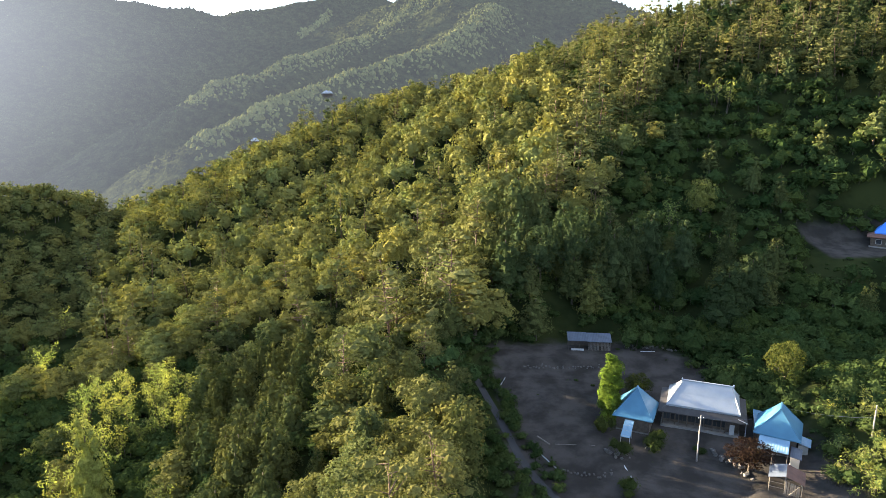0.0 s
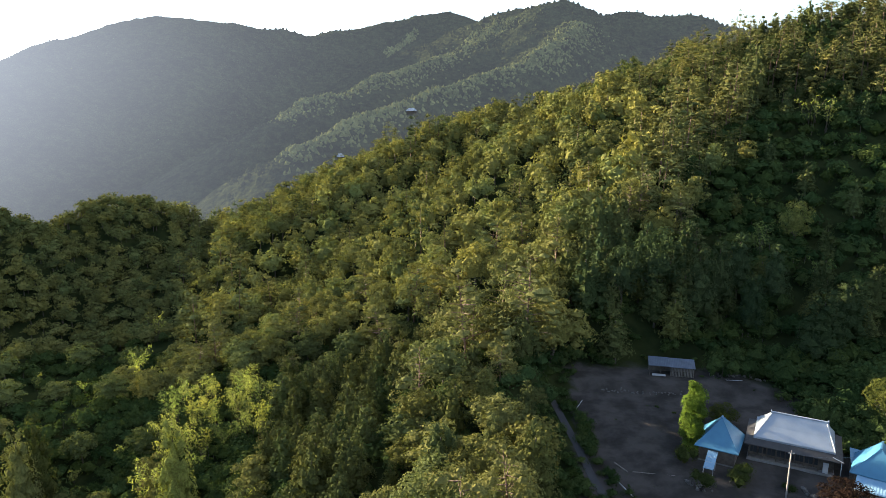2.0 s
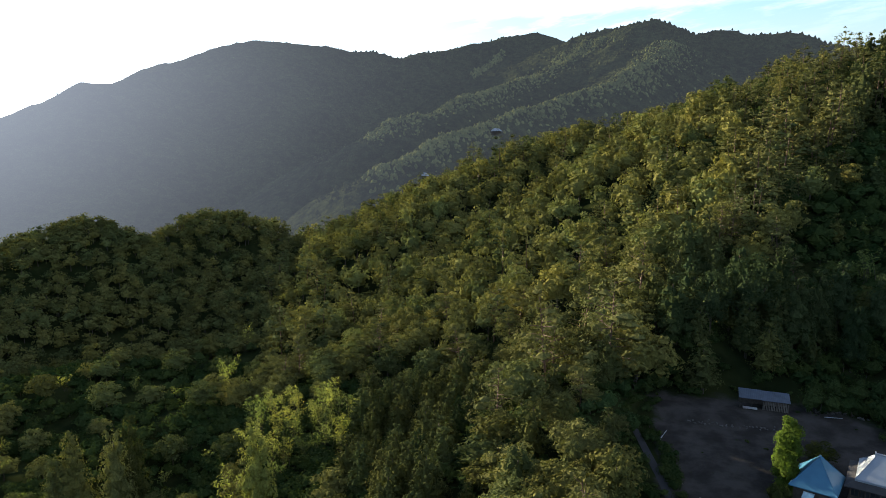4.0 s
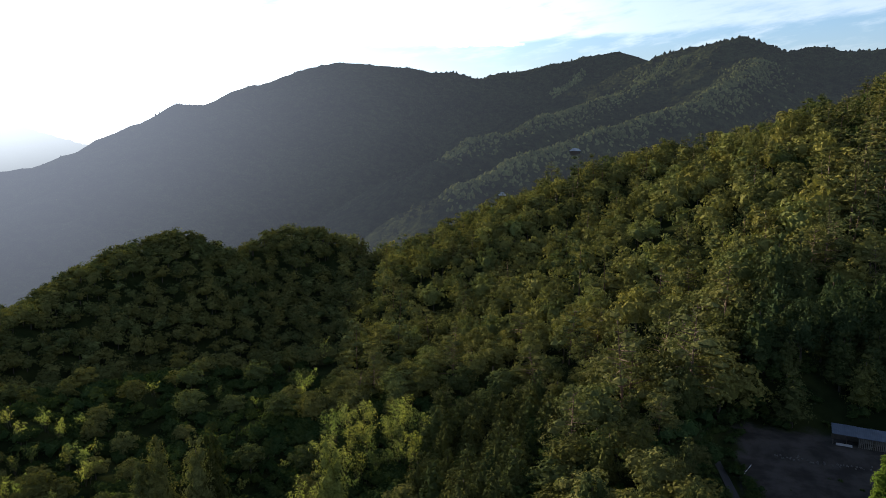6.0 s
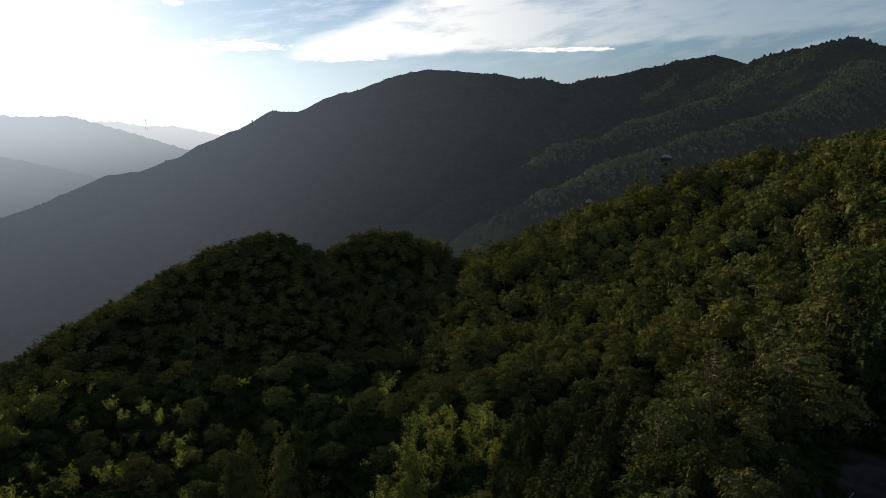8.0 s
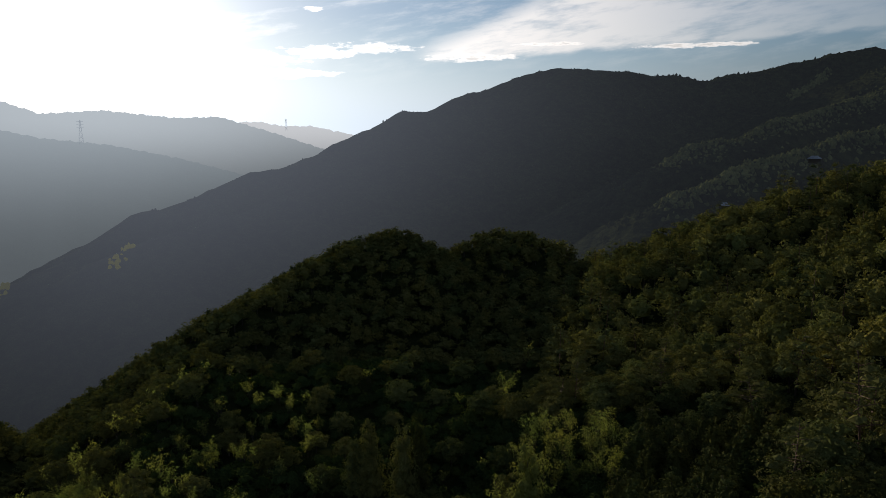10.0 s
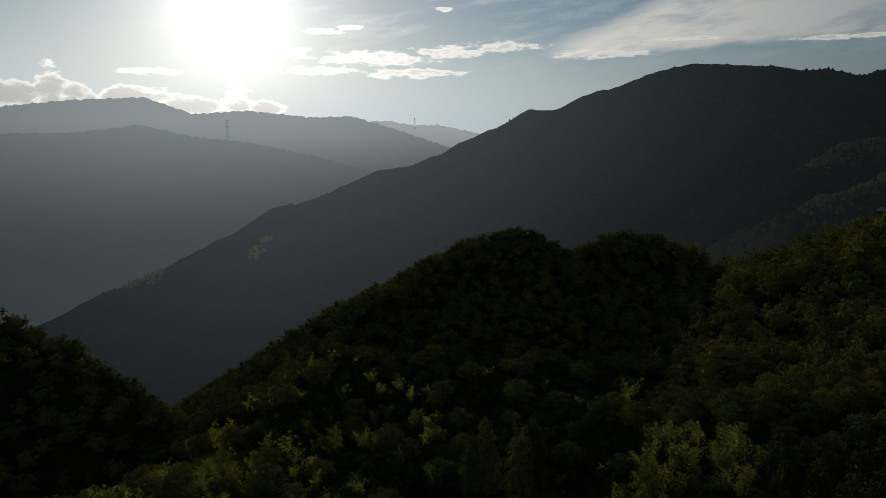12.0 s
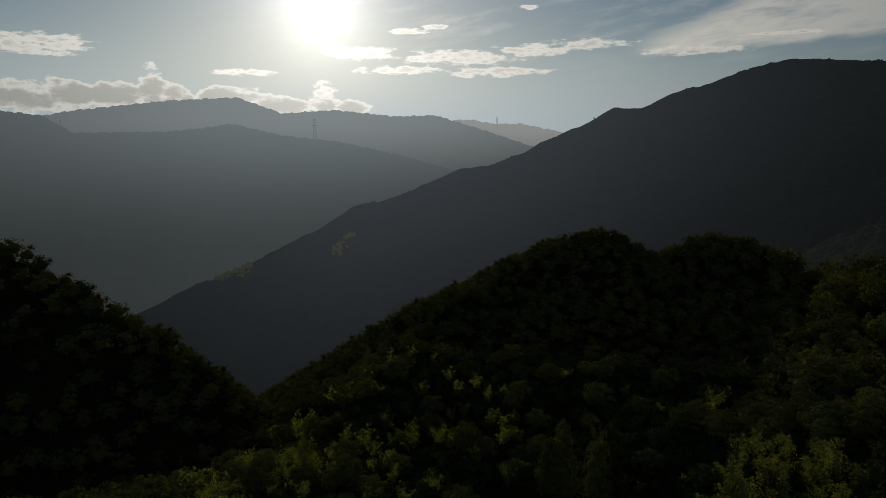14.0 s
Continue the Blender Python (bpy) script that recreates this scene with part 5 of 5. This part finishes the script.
garden_plant("shrub", "near", 3, 24.9, 97.2, 0.9, 1.2, "garden_bush", "dark green bush under the columnar tree", (0.022, 0.033, 0.011), (0.050, 0.062, 0.019))
garden_plant("shrub", "near", 2, 24.6, 81.5, 1.0, 0.9, "garden_bush", "green bush at the lower corner of the field", (0.030, 0.045, 0.014), (0.070, 0.085, 0.024))
garden_plant("shrub", "near", 0, 37.9, 91.8, 0.7, 0.5, "garden_bush", "small green bush at the wall's end", (0.022, 0.033, 0.011), (0.050, 0.062, 0.019))
garden_plant("broadleaf", "near", 2, 33.0, 108.5, 0.75, 0.55, "garden_tree", "dark bushy tree behind the houses", (0.026, 0.037, 0.011), (0.058, 0.066, 0.019))
garden_plant("broadleaf", "near", 3, 28.0, 107.0, 0.60, 0.50, "garden_tree", "dark bushy tree behind the storehouse", (0.026, 0.037, 0.011), (0.058, 0.066, 0.019))
# sunlit look put into lighter leaves than those of the trees beside it
garden_plant("broadleaf", "near", 0, 56.8, 107.0, 0.95, 0.95, "sunlit_tree", "yellow-green tree above the houses, toned lighter as if sunlit", (0.045, 0.056, 0.016), (0.095, 0.102, 0.030))


DARK_TREES = (
    ("evergreen", 11.0, 149, 1.75, 2.1, "big_oak", "broad tall dark oak at the edge of the yard"),
    ("evergreen", 8.3, 146, 1.3, 1.6, "oak", "dark bushy oak above the storage shed"),
    ("cedar", 14.2, 150, 1.5, 1.75, "tall_cedar", "tall dark cedar standing above the yard"),
    ("cedar", 15.6, 158, 1.3, 1.75, "tall_cedar", "tall dark cedar standing above the yard"),
    ("cedar", 13.0, 160, 1.4, 1.8, "tall_cedar", "tall dark cedar standing above the yard"),
    ("cedar", 18.2, 152, 1.05, 1.5, "tall_cedar", "slim dark cedar on the shaded slope"),
    ("cedar", 17.0, 166, 1.3, 1.6, "tall_cedar", "tall dark cedar on the shaded slope"),
    ("cedar", 19.6, 163, 1.2, 1.5, "tall_cedar", "tall dark cedar on the shaded slope"),
    ("cedar", 23.2, 143, 1.75, 1.55, "creeper_covered_cedar", "broad cedar overgrown with green creepers"),
    ("cedar", 24.8, 150, 1.5, 1.45, "creeper_covered_cedar", "broad cedar overgrown with green creepers"),
    ("cedar", 10.0, 158, 1.2, 1.6, "tall_cedar", "tall dark cedar behind the storage shed"),
    ("cedar", 6.6, 150, 1.2, 1.5, "tall_cedar", "tall dark cedar at the forest edge"))
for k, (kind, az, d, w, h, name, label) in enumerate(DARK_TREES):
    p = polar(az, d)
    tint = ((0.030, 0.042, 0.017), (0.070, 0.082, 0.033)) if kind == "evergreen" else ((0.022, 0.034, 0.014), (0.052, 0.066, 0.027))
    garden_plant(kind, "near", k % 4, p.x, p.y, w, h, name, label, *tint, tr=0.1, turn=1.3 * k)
# lighter leaf colour than the dark trees, standing for sun on this one
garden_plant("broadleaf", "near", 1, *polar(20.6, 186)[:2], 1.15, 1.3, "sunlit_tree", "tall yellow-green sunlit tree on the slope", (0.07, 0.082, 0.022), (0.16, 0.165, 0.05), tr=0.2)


def tall_weeds():
    """The sunlit thicket of tall weeds right of the houses."""
    r = np.random.default_rng(21)
    rows = []
    for _ in range(260):
        x, y = r.uniform(49, 80), r.uniform(66, 98)
        if x < np.interp(y, (70, 80, 88, 116), (49, 50.5, 55, 62)) or math.degrees(math.atan2(x, y)) > 39:
            continue
        k = r.uniform(0.20, 0.36)
        m = Matrix.LocRotScale((x, y, float(land(x, y)) - 0.2), Euler((0, 0, r.uniform(0, 6.3))), (k * 1.5, k * 1.5, k))
        rows.append((m, int(r.integers(4)), r.uniform()))
    join_forest("bamboo", "far", rows, "tall_weeds", "dense yellow-green tall weeds in low sunlight")


tall_weeds()


def western_weeds():
    """Tall yellow-green grass along the crest of the western spur."""
    r = np.random.default_rng(22)
    rows = []
    for _ in range(230):
        k = r.uniform()
        p = polar(np.interp(k, (0, 0.5, 1), (-63.0, -69, -76)) + r.normal() * 1.2, np.interp(k, (0, 0.5, 1), (178, 145, 112)) + r.normal() * 6)
        k = r.uniform(0.22, 0.42)
        rows.append((Matrix.LocRotScale((p.x, p.y, float(land(p.x, p.y)) - 0.2), Euler((0, 0, r.uniform(0, 6.3))), (k * 1.5, k * 1.5, k)), int(r.integers(4)), r.uniform()))
    join_forest("bamboo", "far", rows, "tall_weeds", "tall yellow-green grass and bamboo along the spur")


western_weeds()


def edge_weeds():
    """Low weeds and ferns on the rough ground round the yards and along the lane."""
    r = np.random.default_rng(61)
    rows = []
    for _ in range(1700):
        az, d = r.uniform(2.6, 39), r.uniform(62, 200)
        if not clear_of_yard(az, d):
            continue
        p = polar(az, d)
        x, y = p.x, p.y
        lane = np.interp(y, (79.5, 84.3, 91.6, 104.9, 116), (16.2, 13.6, 11.3, 8.9, 6.0))
        bare = 9.0 < x < 53 and 77 < y < 131 and y + 1.1 * x < 175 and x > lane
        if bare and r.uniform() < 0.96 or abs(x - lane) < 1.1 or (88 < x < 122 and 153 < y < 172) or (22 < x < 52 and 76 < y < 110):
            continue
        k = r.uniform(0.16, 0.42) * (0.5 if bare else 1.0)
        rows.append((Matrix.LocRotScale((x, y, float(land(x, y)) - 0.1), Euler((0, 0, r.uniform(0, 6.3))), (k * 1.4, k * 1.4, k)), int(r.integers(4)), r.uniform()))
    join_forest("shrub", "far", rows, "edge_weeds", "low green weeds round the yards and the lane")


edge_weeds()


def pylon(az, d, z, h):
    p = thing("pylon", "steel lattice power pylon on the far ridge", "pylon", pose(*polar(az, d, z), 0, 0, -az), "power pylons")
    w, k = h * 0.09, h * 0.008
    for sx in (-1, 1):
        for sy in (-1, 1):
            beam("leg", (sx * w, sy * w, 0), (sx * w * 0.15, sy * w * 0.15, h), k, HAZE_STEEL, p, seg=4)
    for f in (0.70, 0.82, 0.94):
        beam("crossarm", (-h * 0.13, 0, h * f), (h * 0.13, 0, h * f), k, HAZE_STEEL, p, seg=4)
    for i in range(5):
        z0, z1 = h * i / 5, h * (i + 1) / 5
        a, b = w * (1 - 0.85 * i / 5), w * (1 - 0.85 * (i + 1) / 5)
        beam("brace", (-a, -a, z0), (b, -b, z1), k * 0.7, HAZE_STEEL, p, seg=4)
        beam("brace", (a, -a, z0), (-b, -b, z1), k * 0.7, HAZE_STEEL, p, seg=4)


# pylon steel carries the same painted haze glow
HAZE_STEEL = distant_material("steel_haze_glow", (0.10, 0.11, 0.12), (0.16, 0.17, 0.18), 0.05, (0.64, 0.73, 0.78), 0.10, 0.20, 12.0)
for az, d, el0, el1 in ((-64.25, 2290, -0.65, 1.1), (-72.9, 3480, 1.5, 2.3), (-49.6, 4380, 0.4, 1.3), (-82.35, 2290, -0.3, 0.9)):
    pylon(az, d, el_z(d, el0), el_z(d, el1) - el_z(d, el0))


# ---- across the valley ----
def on_mountain(az, d):
    p = polar(az, d)
    return Vector((p.x, p.y, float(mountain_height(np.array([p.x]), np.array([p.y]))[0])))


PALE_ROOF = distant_material("far_pale_roof", (0.30, 0.33, 0.36), (0.40, 0.43, 0.46), 0.3, (0.66, 0.74, 0.92), 0.006, 0.0)
# warm emission stands in for the last sunlight on the terrace bushes
TERRACE_GLOW = distant_material("terrace_sun_glow", (0.06, 0.072, 0.022), (0.12, 0.125, 0.04), 0.12, (0.78, 0.80, 0.62), 0.01, 0.16, 9.5)


def far_house(az, d, w, label):
    p = on_mountain(az, d)
    h = thing("valley_house", label, "house", pose(p.x, p.y, p.z - 0.5, 0, 0, -az), "houses across the valley")
    box("wall", -w / 2, w / 2, -2.5, 2.5, 0, 3.6, DARK_WOOD, h)
    hip_roof("roof", (-w / 2 - 0.8, w / 2 + 0.8, -3.3, 3.3), (-w / 4, w / 4, -0.1, 0.1), 3.6, 6.0, PALE_ROOF, h)


far_house(-9.2, 655, 9, "distant farmhouse with pale roof on the ridge")
far_house(-15.9, 556, 6, "small distant white house above the valley")
far_house(-15.0, 580, 5, "small distant house among ridge trees")


def over_saddle(r, n):
    """Crowns painted lighter, as if lit, on a small slope below the mountain's saddle."""
    k = r.uniform(0, 1, 130)
    a, d = np.radians(-8.7 - 2.4 * k + r.normal(size=130) * 0.16), 1465 - 85 * k + r.normal(size=130) * 8
    return d * np.sin(a), d * np.cos(a)


canopy("saddle_forest", 0, 10, over_saddle, (2.6, 4.6), "crowns painted pale as if sunlit below the mountain saddle", 1.5, RIDGE_CROWN)


def over_terraces(r, n):
    """Loose rows of bushes along two terraces; their last sun is a painted glow."""
    X, Y = [], []
    for (a0, d0), (a1, d1), m in (((-72.4, 905), (-69.6, 908), 70), ((-63.3, 848), (-61.2, 864), 34)):
        k = r.uniform(0, 1, m)
        a, d = np.radians(a0 + k * (a1 - a0)), d0 + k * (d1 - d0) + r.normal(size=m) * 7
        X.append(d * np.sin(a))
        Y.append(d * np.cos(a))
    return np.concatenate(X), np.concatenate(Y)


canopy("terrace_bushes", 0, 9, over_terraces, (1.4, 3.2), "terrace bushes across the valley with sunlight painted on as glow", 0.0, TERRACE_GLOW)

# tall cedars that stand alone in the hollow, by the height of their tops
for k, (az, d, w, top, tint) in enumerate(((-43.6, 130, 1.35, -1.0, "olive"), (-44.6, 131, 1.2, -4.0, "olive"), (-40.6, 130, 1.2, -1.2, "olive"), (-39.4, 133, 1.1, -0.2, "dark"), (-29.7, 112, 1.25, 2.6, "yellow-green"))):
    p = polar(az, d)
    dark, light = {"olive": ((0.060, 0.068, 0.024), (0.135, 0.138, 0.048)), "dark": ((0.030, 0.040, 0.015), (0.080, 0.086, 0.030)), "yellow-green": ((0.090, 0.105, 0.026), (0.185, 0.195, 0.052))}[tint]
    garden_plant("cedar", "near", k % 4, p.x, p.y, w, (top - float(land(p.x, p.y))) / 10.0, "lone_cedar", "tall pointed " + tint + " cedar standing alone in the hollow", dark, light, tr=0.12, turn=az)
